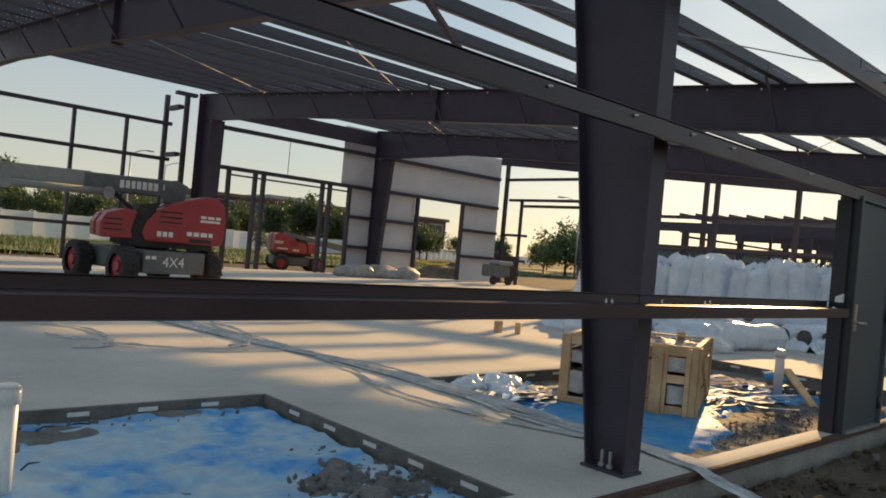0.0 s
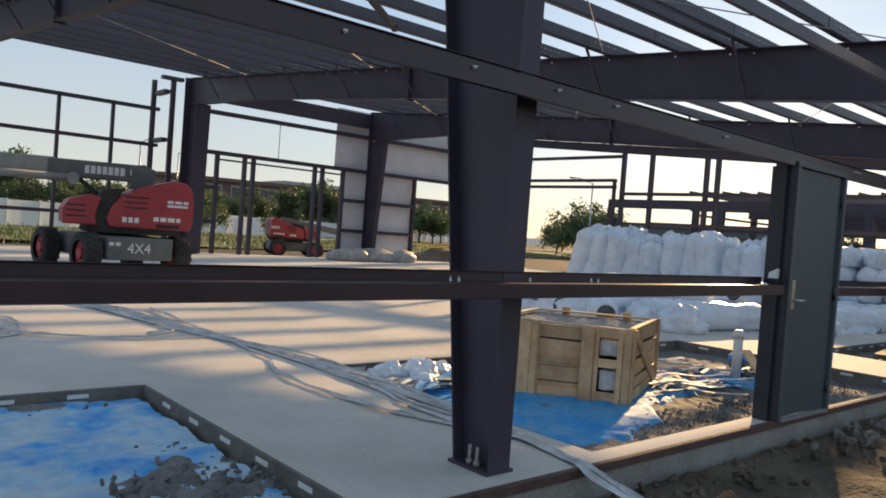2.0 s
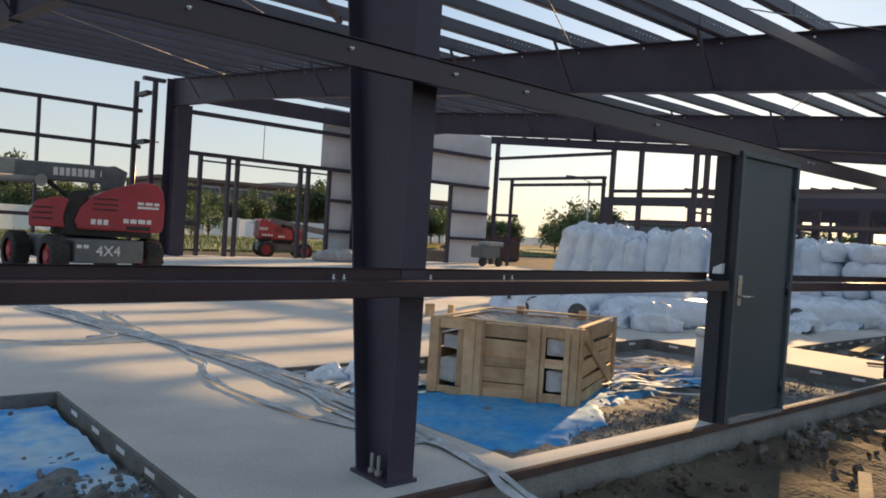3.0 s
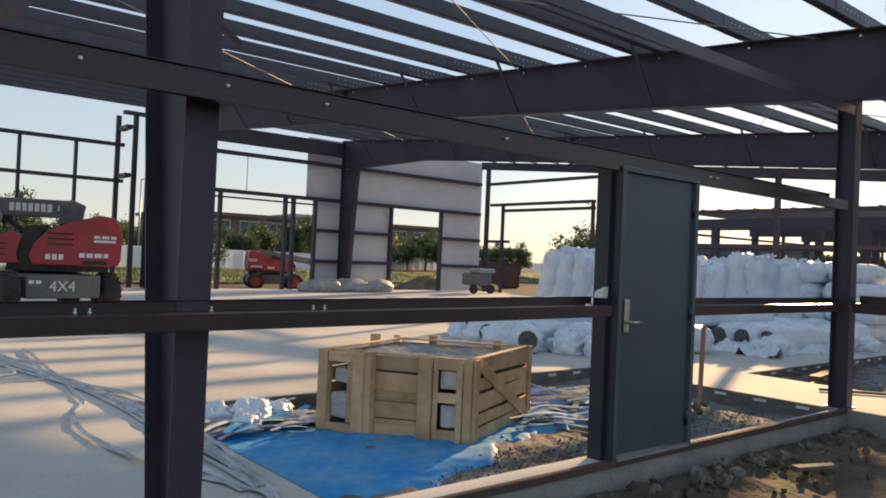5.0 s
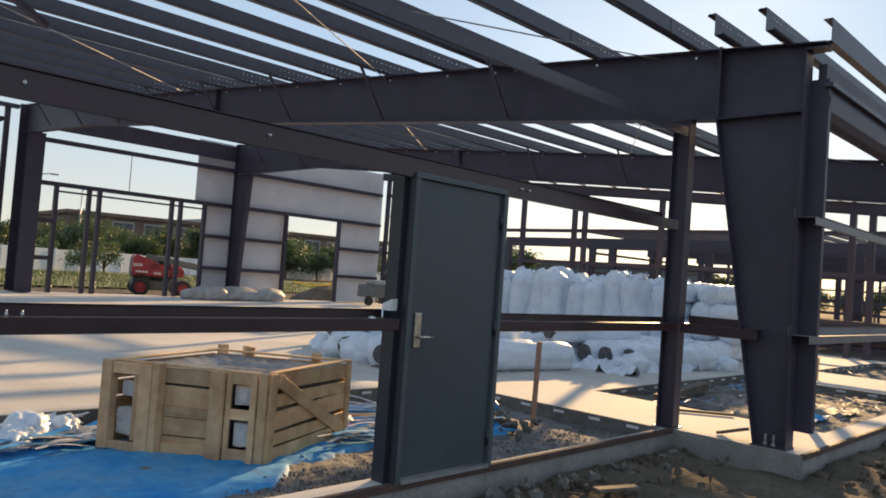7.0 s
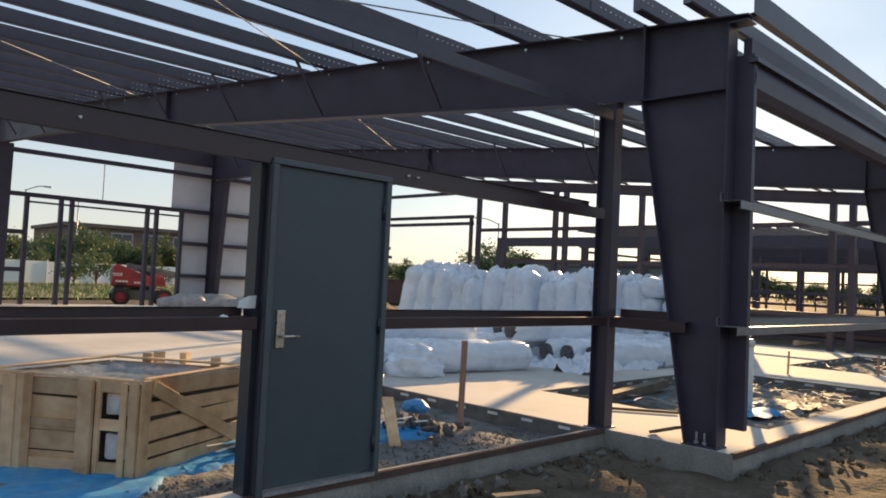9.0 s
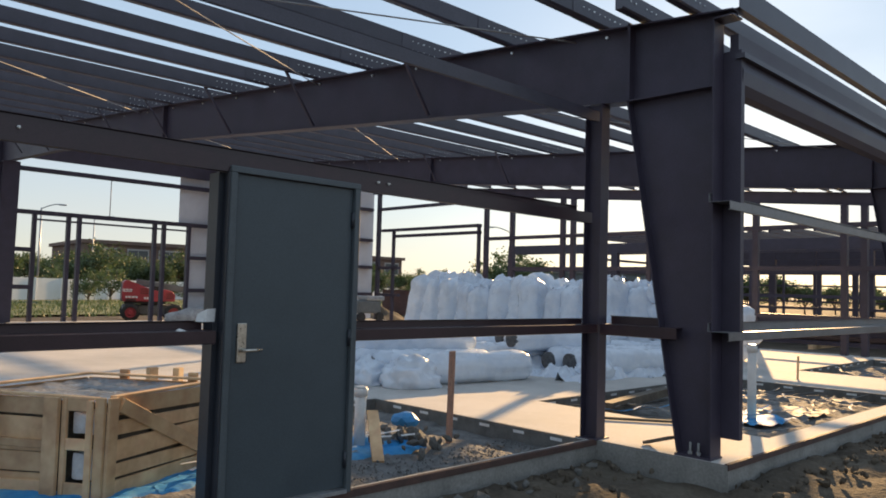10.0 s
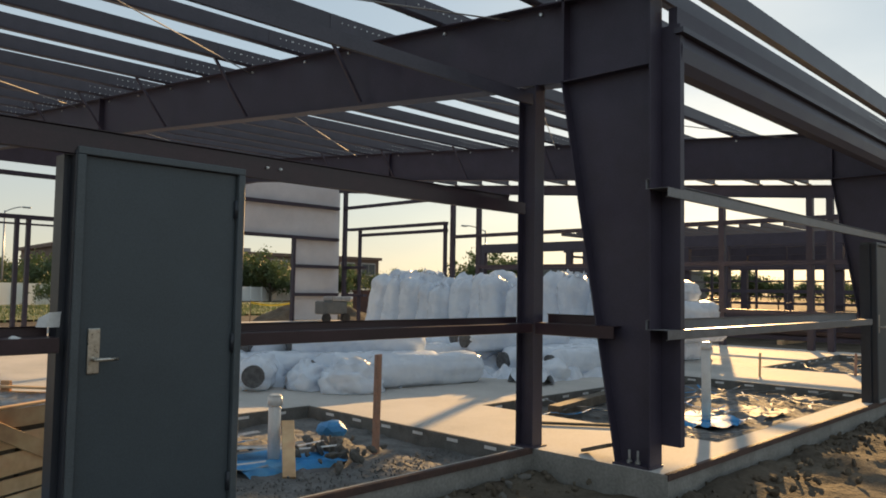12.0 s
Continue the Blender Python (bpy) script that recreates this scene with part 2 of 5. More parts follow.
LEDGE = (7.45, 2.68)  # wider slab edge left of the door

PURLIN_Y = [2.55 + 1.3 * k for k in range(0, 18)] + [5.52]

# ---- ground: one sheet to the horizon ----
def spread(lo, hi, step, far):
    a = list(np.arange(lo, hi, step))
    d = step
    p = hi
    up = []
    while p < far:
        up.append(p)
        d *= 1.35
        p += d
    d, p, down = step, lo, []
    while p > -far:
        d *= 1.35
        p -= d
        down.append(p)
    return np.array(down[::-1] + a + up + [far])


gx, gy = spread(1.0, 19.0, 0.09, 3000), spread(-3.0, 2.6, 0.09, 3000)
GX, GY = np.meshgrid(gx, gy)


def ground_z(x, y):
    n = noise.fractal(Vector((x * 1.3, y * 1.3, 0)), 1.0, 2.0, 5)
    f = noise.fractal(Vector((x * 5.0, y * 5.0, 3)), 0.9, 2.0, 3)
    edge = 2.47 if x < 11.5 else 1.12
    d = edge - y
    near = math.exp(-max(0, d - 0.2) * 1.6) if d > 0 else 0
    fade = 1.0 if abs(x - 10) < 25 and abs(y) < 10 else 0.0
    return 0.02 + fade * (0.045 * n + 0.022 * f + 0.02 * abs(noise.noise(Vector((x * 3.1, y * 2.2, 7)))) + near * (0.05 + 0.035 * abs(n) + 0.02 * f)) if d > -0.05 else 0.0


verts = [(float(x), float(y), ground_z(float(x), float(y))) for y in gy for x in gx]
w = len(gx)
faces = [(j * w + i, j * w + i + 1, (j + 1) * w + i + 1, (j + 1) * w + i) for j in range(len(gy) - 1) for i in range(w - 1)]
me = bpy.data.meshes.new("ground")
me.from_pydata(verts, [], faces)
me.materials.append(M_DIRT)
for p in me.polygons:
    p.use_smooth = True
tagged(new("ground", me), "bare churned brown dirt with clods and ruts", "ground", kind="structure")

# grass beyond the building
bm = B()
bmesh.ops.create_grid(bm, x_segments=60, y_segments=20, size=1)
for v in bm.verts:
    v.co = Vector((v.co.x * 140 + 30, 50 + v.co.y * 12 + v.co.x * 35, 0.10 + 0.12 * noise.noise(Vector((v.co.x * 40, v.co.y * 9, 0)))))
setting("grass_strip", bm, M_GRASS, "patchy green and straw coloured grass strip", "grass")

rg = random.Random(77)
vs, fs = [], []
for _ in range(14000):
    x = rg.uniform(2, 60)
    y = 50 + (x - 30) * 0.25 + rg.uniform(-12.5, 6)
    h = rg.uniform(0.08, 0.36) * (0.4 + abs(noise.noise(Vector((x * 0.4, y * 0.4, 0)))) * 1.6)
    a = rg.uniform(0, math.tau)
    dx, dy = math.cos(a) * 0.05, math.sin(a) * 0.05
    i = len(vs)
    vs += [(x - dx, y - dy, 0.0), (x + dx, y + dy, 0.0), (x + rg.uniform(-0.15, 0.15), y + rg.uniform(-0.15, 0.15), h + 0.08)]
    fs.append((i, i + 1, i + 2))
me = bpy.data.meshes.new("grass_tufts")
me.from_pydata(vs, [], fs)
me.materials.append(M_LEAF)
tagged(new("grass_tufts", me), "tall uneven green grass and weeds before the fence", "grass", kind="stuff")

# ---- slab with its sunken bays ----
bm = B()
xs = sorted({-14.0, JOG_X, END_X + 0.2, LEDGE[0], *[p[0] for p in PITS], *[p[1] for p in PITS]})
ys = sorted({EAST_Y, WALL_Y, FAR_Y + 0.3, LEDGE[1], *[p[2] for p in PITS], *[p[3] for p in PITS]})


def solid(x, y):
    if y < WALL_Y and x < JOG_X:
        return False
    if 5.0 < x < LEDGE[0] and WALL_Y < y < LEDGE[1]:
        return True
    return not any(a < x < b and c < y < d for a, b, c, d in PITS)


cells = [[solid((xs[i] + xs[i + 1]) / 2, (ys[j] + ys[j + 1]) / 2) for j in range(len(ys) - 1)] for i in range(len(xs) - 1)]
for i in range(len(xs) - 1):
    for j in range(len(ys) - 1):
        if cells[i][j]:
            q = [(xs[i], ys[j]), (xs[i + 1], ys[j]), (xs[i + 1], ys[j + 1]), (xs[i], ys[j + 1])]
            bm.faces.new([bm.verts.new((*p, SLAB)) for p in q])
            for a, b, di, dj in ((0, 1, 0, -1), (1, 2, 1, 0), (2, 3, 0, 1), (3, 0, -1, 0)):
                ii, jj = i + di, j + dj
                if not (0 <= ii < len(cells) and 0 <= jj < len(cells[0]) and cells[ii][jj]):
                    # upright faces take the concrete with shade in its colour
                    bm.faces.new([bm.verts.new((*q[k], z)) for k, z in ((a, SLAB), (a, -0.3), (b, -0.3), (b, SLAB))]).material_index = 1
bmesh.ops.remove_doubles(bm, verts=bm.verts, dist=0.0005)
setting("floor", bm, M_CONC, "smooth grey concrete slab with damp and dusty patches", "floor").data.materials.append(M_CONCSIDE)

# edge angle along the slab
bm = B()
for x0, x1, y in ((-14, JOG_X - 0.012, WALL_Y), (JOG_X - 0.012, END_X, EAST_Y)):
    box(bm, x0, x1, y - 0.012, y - 0.002, SLAB - 0.045, SLAB + 0.008)
    box(bm, x0, x1, y - 0.002, y + (0.03 if y > 2 else 0.025), SLAB + 0.003, SLAB + 0.010)
setting("trim_edge_angle", bm, M_RUST, "rusty brown steel edge angle along the slab", "trim")


def pit(i, a, b, c, d):
    """Sunken bay: mud floor, boards with pale slots."""
    sx, sy = int((b - a) / 0.07), int((d - c) / 0.07)
    vs = []
    for j in range(sy + 1):
        for k in range(sx + 1):
            x, y = a + (b - a) * k / sx, c + (d - c) * j / sy
            h = noise.fractal(Vector((x * 1.1 + i * 7, y * 1.1, 1)), 1.0, 2.0, 6)
            g = noise.fractal(Vector((x * 6, y * 6, i)), 0.9, 2.0, 3)
            heap = 0.0
            if i == 0:
                heap = 0.075 * math.exp(-((x - 2.85) / 0.38) ** 2 - ((y - 3.5) / 0.45) ** 2) * (1 + 0.9 * g + 0.5 * h) + 0.085 * math.exp(-((y - 5.45) / 0.32) ** 2) * max(0.0, 0.5 + h)
            vs.append((x, y, 0.12 + 0.032 * h + 0.024 * g + heap))
    fs = [(j * (sx + 1) + k, j * (sx + 1) + k + 1, (j + 1) * (sx + 1) + k + 1, (j + 1) * (sx + 1) + k) for j in range(sy) for k in range(sx)]
    me = bpy.data.meshes.new("floor_mud")
    me.from_pydata(vs, [], fs)
    me.materials.append(M_MUD)
    tagged(new("floor_mud_%d" % (i + 1), me), "grey muddy gravel in a sunken slab bay", "floor", kind="structure")
    # form boards
    bm = B()
    t = 0.02
    box(bm, a, b, d - t, d - 0.002, 0.02, SLAB - 0.004)
    box(bm, a + 0.002, a + t, c, d - t, 0.02, SLAB - 0.004)
    box(bm, b - t, b - 0.002, c, d - t, 0.02, SLAB - 0.004)
    box(bm, a, b, c + 0.002, c + t, 0.02, SLAB - 0.004)
    board = setting("trim_form_board_%d" % (i + 1), bm, M_FORM, "dark form board lining a sunken bay", "trim")
    bm = B()
    box(bm, -0.075, 0.075, -0.003, 0, -0.016, 0.016)
    me = mesh_of(bm, "slot", M_WHITE)
    x = a + 0.3
    while x < b - 0.2:
        shared("slot", me, board, pose(x, d - t - 0.001, SLAB - 0.05))
        x += 0.5
    y = c + 0.35
    while y < d - 0.1:
        shared("slot", me, board, pose(b - t - 0.001, y, SLAB - 0.05, 0, 0, 90))
        shared("slot", me, board, pose(a + t + 0.001, y, SLAB - 0.05, 0, 0, -90))
        y += 0.5


for i, p in enumerate(PITS):
    pit(i, *p)


# ---- steel frames ----
def column(t, x, y_out, y_in0, y_in1, z0, z1, z1in, fw=0.2, tf=0.014):
    """Tapered built-up column: web, upright outer flange, leaning inner flange."""
    s_ = 1 if y_in0 > y_out else -1
    bm = B()
    prism(bm, [(x - 0.005, y_out, z0), (x - 0.005, y_in0, z0), (x - 0.005, y_in1, z1in), (x - 0.005, y_out, z1in)], (0.010, 0, 0))
    col = part("column", bm, M_STEEL, t)
    bm = B()
    prism(bm, [(x - fw / 2, y_out - s_ * tf, z0), (x - fw / 2, y_out, z0), (x - fw / 2, y_out, z1), (x - fw / 2, y_out - s_ * tf, z1)], (fw, 0, 0))
    part("outer_flange", bm, M_STEEL, col)
    bm = B()
    prism(bm, [(x - fw / 2, y_in0, z0), (x - fw / 2, y_in0 + s_ * tf, z0), (x - fw / 2, y_in1 + s_ * tf, z1in), (x - fw / 2, y_in1, z1in)], (fw, 0, 0))
    part("inner_flange", bm, M_STEEL, col)
    return col


def rafter(t, x, pts, fw=0.2, tf=0.014):
    """pts: (y, top z, bottom z) along the rafter."""
    top = [(y, a) for y, a, b in pts]
    bot = [(y, b) for y, a, b in pts]
    bm = B()
    prism(bm, [(x - 0.005, y, z - tf) for y, z in top] + [(x - 0.005, y, z + tf) for y, z in bot[::-1]], (0.010, 0, 0))
    raf = part("rafter", bm, M_STEEL, t)
    for name, line, d in (("top_flange", top, -tf), ("bottom_flange", bot, tf)):
        bm = B()
        prism(bm, [(x - fw / 2, y, z) for y, z in line] + [(x - fw / 2, y, z + d) for y, z in line[::-1]], (fw, 0, 0))
        part(name, bm, M_STEEL, raf)
    return raf


def steel_portal(x, y0, taper, far, label):
    t = thing("steel_portal", (0, 0, 0), label, "steel portal", "portals of the building")
    base, top = taper
    col = column(t, x, y0, y0 + base, y0 + top, SLAB + 0.02, roof_z(y0) - 0.09, roof_z(y0) - 0.70, fw=0.17 if y0 > 2 else 0.2)
    part("base_plate", box(B(), x - 0.11, x + 0.11, y0 - 0.022, y0 + base + 0.03, SLAB, SLAB + 0.02), M_STEEL, col)
    for sx in (-0.055, 0.055):
        for sy in (0.12, base - 0.1):
            bm = B()
            tube(bm, (x + sx, y0 + sy, SLAB + 0.015), (x + sx, y0 + sy, SLAB + 0.13), 0.011, n=8)
            tube(bm, (x + sx, y0 + sy, SLAB + 0.02), (x + sx, y0 + sy, SLAB + 0.045), 0.022, n=6)
            part("anchor_bolt", bm, M_ROD, col)
    fbase, ftop, fdep, fy = far
    dep = lambda y, d: (y, roof_z(y), roof_z(y) - d)
    raf = rafter(t, x, [(y0 - 0.19, roof_z(y0 - 0.19), roof_z(y0 - 0.19) - 0.06), (y0 + 0.001, roof_z(y0), roof_z(y0) - 0.08), (y0 + 0.002, roof_z(y0), roof_z(y0) - 0.70), (y0 + top, roof_z(y0 + top), roof_z(y0) - 0.70), dep(6.4, 0.76), dep(13.2, 0.74), dep(20.0, 0.74), dep(fy - ftop, fdep), dep(fy, fdep + 0.02)])
    far_col = column(t, x, fy, fy - fbase, fy - ftop, SLAB + 0.02, roof_z(fy) - 0.02, roof_z(fy - ftop) - fdep, fw=0.5 if fy > FAR_Y else 0.2)
    part("base_plate", box(B(), x - 0.13, x + 0.13, fy - fbase - 0.05, fy + 0.03, SLAB, SLAB + 0.02), M_STEEL, far_col)
    for y in (y0 + top, 13.2):
        bm = B()
        box(bm, x - 0.1, x + 0.1, y - 0.014, y + 0.014, roof_z(y) - 0.78, roof_z(y) + 0.02)
        part("splice_plate", bm, M_STEEL, raf)
    for y in PURLIN_Y[2:18:2]:
        bm = B()
        bar(bm, (x - 0.07, y, roof_z(y) - 0.72), (x - 0.60, y, roof_z(y) + 0.03), 0.035, 0.035, (0, 1, 0))
        part("flange_brace", bm, M_STEEL, raf)
    for y in PURLIN_Y:
        if y > y0:
            bm = B()
            tube(bm, (x - 0.006, y - 0.05, roof_z(y) - 0.07), (x - 0.03, y - 0.05, roof_z(y) - 0.07), 0.016, n=6)
            part("bolt", bm, M_ZINC, raf)
    return t


steel_portal(FX[0], 2.675, (0.285, 0.76), (0.62, 0.9, 0.9, FAR_Y - 0.08), "dark oxide-primed tapered steel portal beside the near wall girts")
steel_portal(FX[1], 1.31, (0.30, 0.88), (0.98, 1.12, 0.92, FAR_Y + 0.30), "dark oxide-primed tapered steel portal at the building's step")
steel_portal(FX[2], 1.31, (0.30, 0.88), (0.65, 1.1, 1.12, FAR_Y - 0.08), "dark oxide-primed tapered steel portal beyond the roll stack")
steel_portal(FX[0] - 7.3, 2.675, (0.285, 0.76), (0.62, 0.9, 0.9, FAR_Y - 0.08), "dark oxide-primed tapered steel portal at the open end")

# end wall rafter and posts
t = thing("end_wall_portal", (0, 0, 0), "dark steel end wall frame with slim rafter and posts", "steel frame")
rafter(t, END_X, [(y, roof_z(y), roof_z(y) - 0.34) for y in (1.2, 13, FAR_Y)], 0.15, 0.01)
for y in (1.35, 4.6, 5.1, 7.5, 11.0, 14.05, 14.5, 16.9, 18.25, 25.0):
    part("post", box(B(), END_X - 0.08, END_X + 0.08, y - 0.08, y + 0.08, SLAB, roof_z(y) - 0.34), M_STEEL, t)


def zgirt(bm, p, q, out, d=0.2, f=0.076, th=0.004, fo=0.104):
    """Z section lying on its web: outer lip down, inner lip up. out: unit vector to the outside; p, q on the outer face at web height."""
    p, q, o = Vector(p), Vector(q), Vector(out)
    prof = [(0, 0), (0, -fo), (-0.02, -fo - 0.006), (-0.02, -fo - 0.002), (-th, -fo + th), (-th, -th), (-d, -th), (-d, f), (-d + 0.02, f + 0.006), (-d + 0.02, f + 0.002), (-d + th, f - th), (-d + th, 0)]
    return prism(bm, [p + o * a + Vector((0, 0, b)) for a, b in prof], q - p)


def girt(p, q, out, label, mat=M_GIRT, group="wall girts", **k):
    ob = part("wall_girt", zgirt(B(), p, q, out, **k), mat)
    return tagged(ob, label, "girt", group)


GL = "dark oxide-primed steel wall girt"
S_, N_ = (0, -1, 0), (0, 1, 0)
girt((-6, WALL_Y, 1.343), (7.36, WALL_Y, 1.4245), S_, GL + " below eye height", f=0.05, fo=0.078)
girt((8.445, WALL_Y, 1.415), (11.49, WALL_Y, 1.415), S_, GL + " between door and post", f=0.05, fo=0.078)
girt((-6, WALL_Y, 2.53), (11.36, WALL_Y, 2.53), S_, GL + " over the grey door")
girt((-6, WALL_Y, 3.57), (11.46, WALL_Y, 3.57), S_, "grey-primed steel wall girt under the eave", M_PURLIN)
girt((11.50, 2.45, 1.425), (11.50, 1.62, 1.425), (-1, 0, 0), GL + ", short piece at the building's step")
girt((11.50, EAST_Y, 1.415), (17.2, EAST_Y, 1.415), S_, "dull grey steel wall girt beyond the step", M_GREYGIRT, fo=0.075)
girt((11.50, EAST_Y, 2.58), (END_X, EAST_Y, 2.58), S_, "dull grey steel wall girt beyond the step", M_GREYGIRT, fo=0.075)
girt_list = [o for o in scene.objects if o.name.startswith("wall_girt")]
bm = B()
tube(bm, (0, 0, 0), (0, 0, 0.012), 0.009, n=6)
tube(bm, (0, 0, 0.012), (0, 0, 0.026), 0.005, n=6)
girt_bolt = mesh_of(bm, "bolt", M_ZINC)
for x in (-3.0, -2.9, 3.74, 3.80, 4.36, 4.93, 5.0):
    shared("bolt", girt_bolt, girt_list[0], pose(x, WALL_Y + 0.12, 1.3795 + 0.00609 * x))
for x in (2.9, 3.68, 4.335, 4.88, 6.2, 8.6, 8.7):
    shared("bolt", girt_bolt, girt_list[2], pose(x, WALL_Y - 0.002, 2.50, 90))
# corner post under the rafter
t = thing("wall_post", (11.57, 2.57, SLAB), "dark oxide-primed steel wall post on a base plate", "post")
part("flange", box(B(), -0.072, 0.072, -0.1, -0.09, 0.012, 3.40), M_STEEL, t)
part("flange", box(B(), -0.072, 0.072, 0.09, 0.1, 0.012, 3.40), M_STEEL, t)
part("web", box(B(), -0.005, 0.005, -0.09, 0.09, 0.012, 3.40), M_STEEL, t)
part("base_plate", box(B(), -0.12, 0.12, -0.12, 0.12, 0, 0.012), M_STEEL, t)


# ---- purlins ----
def purlin_mesh(length, h=0.235, f=0.075, th=0.003):
    prof = [(0, 0), (-f, 0), (-f - 0.012, 0.018), (-f - 0.009, 0.018), (-f + 0.001, th), (-th, th), (-th, h), (f - th, h), (f + 0.009, h - 0.018), (f + 0.012, h - 0.018), (f - th, h - th), (0, h - th)]
    bm = B()
    prism(bm, [(0, y, z) for y, z in prof], (length, 0, 0))
    return mesh_of(bm, "roof_purlin", M_PURLIN)


bm = B()
for k in (0, 1, 2):
    for z in (0.05, 0.16):
        for s in (0.12, 0.5):
            tube(bm, (s + 0.09 * k, 0.004, z), (s + 0.09 * k, -0.010, z), 0.008, n=6)
bolt_me = mesh_of(bm, "lap_bolts", M_ZINC)
bays = ((FX[0] - 7.9, FX[0] + 0.55), (FX[0] - 0.55, FX[1] + 0.55), (FX[1] - 0.55, FX[2] + 0.55), (FX[2] - 0.55, END_X + 0.1))
for bi, (a, b) in enumerate(bays):
    me = purlin_mesh(b - a)
    for y in PURLIN_Y + ([2.06, 1.54] if bi > 1 else []):
        ob = new("roof_purlin", me)
        ob.matrix_basis = pose(a, y + (0.005 if bi % 2 else 0), roof_z(y) + 0.006 * (bi % 2) + 0.004)
        tagged(ob, "grey-brown steel Z purlin across the rafters", "purlin", "roof purlins")
        for u in (0.05, b - a - 0.85):
            tagged(shared("lap_bolts", bolt_me, ob, pose(u, -0.002, 0)), kind="stuff")

# eave strut and outer purlin on the low side
bm = B()
box(bm, FX[1] - 0.03, END_X, EAST_Y - 0.03, EAST_Y - 0.024, 4.34, 4.57)
box(bm, FX[1] - 0.03, END_X, EAST_Y - 0.024, EAST_Y + 0.06, 4.34, 4.346)
box(bm, FX[1] - 0.03, END_X, EAST_Y - 0.024, EAST_Y + 0.06, 4.564, 4.57)
tagged(part("eave_strut", bm, M_PURLIN), "grey steel eave purlin over the low side", "eave purlin")
t = thing("eave_channel", (0, 0, 0), "deep dark steel channel with lipped edges under the eave", "channel")
part("top_lip", box(B(), 11.76, END_X, 1.17, 1.25, 4.0, 4.16), M_STEEL, t)
part("edge", box(B(), 11.70, END_X, 1.085, 1.17, 3.91, 3.955), M_PURLIN, t, "pale edge strip")
bm = B()
prism(bm, [(11.76, 1.14, 3.91), (11.76, 1.12, 3.80), (11.76, 1.13, 3.68), (11.76, 1.17, 3.60), (11.76, 1.24, 3.57), (11.76, 1.24, 3.59), (11.76, 1.18, 3.62), (11.76, 1.15, 3.69), (11.76, 1.14, 3.80), (11.76, 1.16, 3.91)], (END_X - 11.76, 0, 0))
part("face", bm, M_STEEL, t)


# ---- roof bracing rods ----
def rod(p, q, label="thin pale steel bracing rod"):
    ob = part("bracing_rod", tube(B(), p, q, 0.008, n=6), M_ROD)
    return tagged(ob, label, "rod", "roof bracing rods")


def rz(x, y):
    return (x, y, roof_z(y) - 0.06)


for a, b in zip(FX, FX[1:]):
    rod(rz(a, 2.9), rz(b, 7.8))
    rod(rz(a, 7.8), rz(b, 2.9))
    rod(rz(a, 8.3), rz(b, 14.6))
    rod(rz(a, 15.0), rz(b, 21.2))


bm = B()
bar(bm, (FX[0] + 0.02, 6.0, 4.72), (6.18, 6.545, 3.90), 0.06, 0.06)
tube(bm, (6.15, 6.56, 3.93), (6.15, 6.49, 3.93), 0.014, n=6)
tagged(part("loose_brace", bm, M_STEEL), "dark steel angle brace hanging down from the rafter", "brace")

# ---- far wall ----
t = thing("far_wall_framing", (0, 0, 0), "dark steel girts and opening studs of the far wall", "wall framing")
bm = B()
for z, a, b in ((5.34, FX[1], END_X), (3.91, FX[1], END_X), (2.66, FX[1] + 0.1, 12.54), (1.42, FX[1] + 0.1, 12.54), (2.66, 18.05, 21.69), (1.42, 18.05, 21.69), (2.66, 24.61, END_X), (1.42, 24.61, END_X)):
    part("girt", box(B(), a, b, FAR_Y - 0.1, FAR_Y + 0.1, z - 0.07, z + 0.07), M_STEEL, t)
for x in (12.6, 13.67, 14.02, 16.67, 17.02, 17.99, 21.75, 24.55):
    part("stud", box(B(), x - 0.06, x + 0.06, FAR_Y - 0.09, FAR_Y + 0.09, SLAB, 3.84), M_STEEL, t)
part("header", box(B(), 12.66, 17.93, FAR_Y - 0.05, FAR_Y + 0.05, 3.65, 3.71), M_STEEL, t)
part("eave_beam", box(B(), FX[1] + 0.1, FX[2] - 0.05, FAR_Y - 0.12, FAR_Y - 0.02, 5.70, 6.28), M_STEEL, t)
part("sag_rod", tube(B(), (15.03, FAR_Y, 3.98), (15.03, FAR_Y, 5.27), 0.015, n=6), M_STEEL, t)


def sheeting(x0, x1, z0, z1, y):
    """Ribbed wall sheeting."""
    bm = B()
    n = max(1, round((x1 - x0) / 0.3))
    for i in range(n):
        a, b = x0 + (x1 - x0) * i / n, x0 + (x1 - x0) * (i + 1) / n
        box(bm, a, b, y, y + 0.02, z0, z1)
        prism(bm, [(b - 0.07, y + 0.02, z0), (b - 0.05, y + 0.045, z0), (b - 0.03, y + 0.045, z0), (b - 0.01, y + 0.02, z0)], (0, 0, z1 - z0))
    return bm


for k, (a, b, z0, z1) in enumerate(((17.63, 21.7, 3.89, 6.38), (18.05, 21.7, 0.3, 3.89), (21.7, 24.6, 3.89, 6.38), (24.6, 27.1, 0.3, 6.38))):
    setting("wall_far_sheeting_%d" % (k + 1), sheeting(a, b, z0, z1, FAR_Y + 0.11), M_SHEET, "white ribbed metal wall sheeting fixed to girts", "wall")

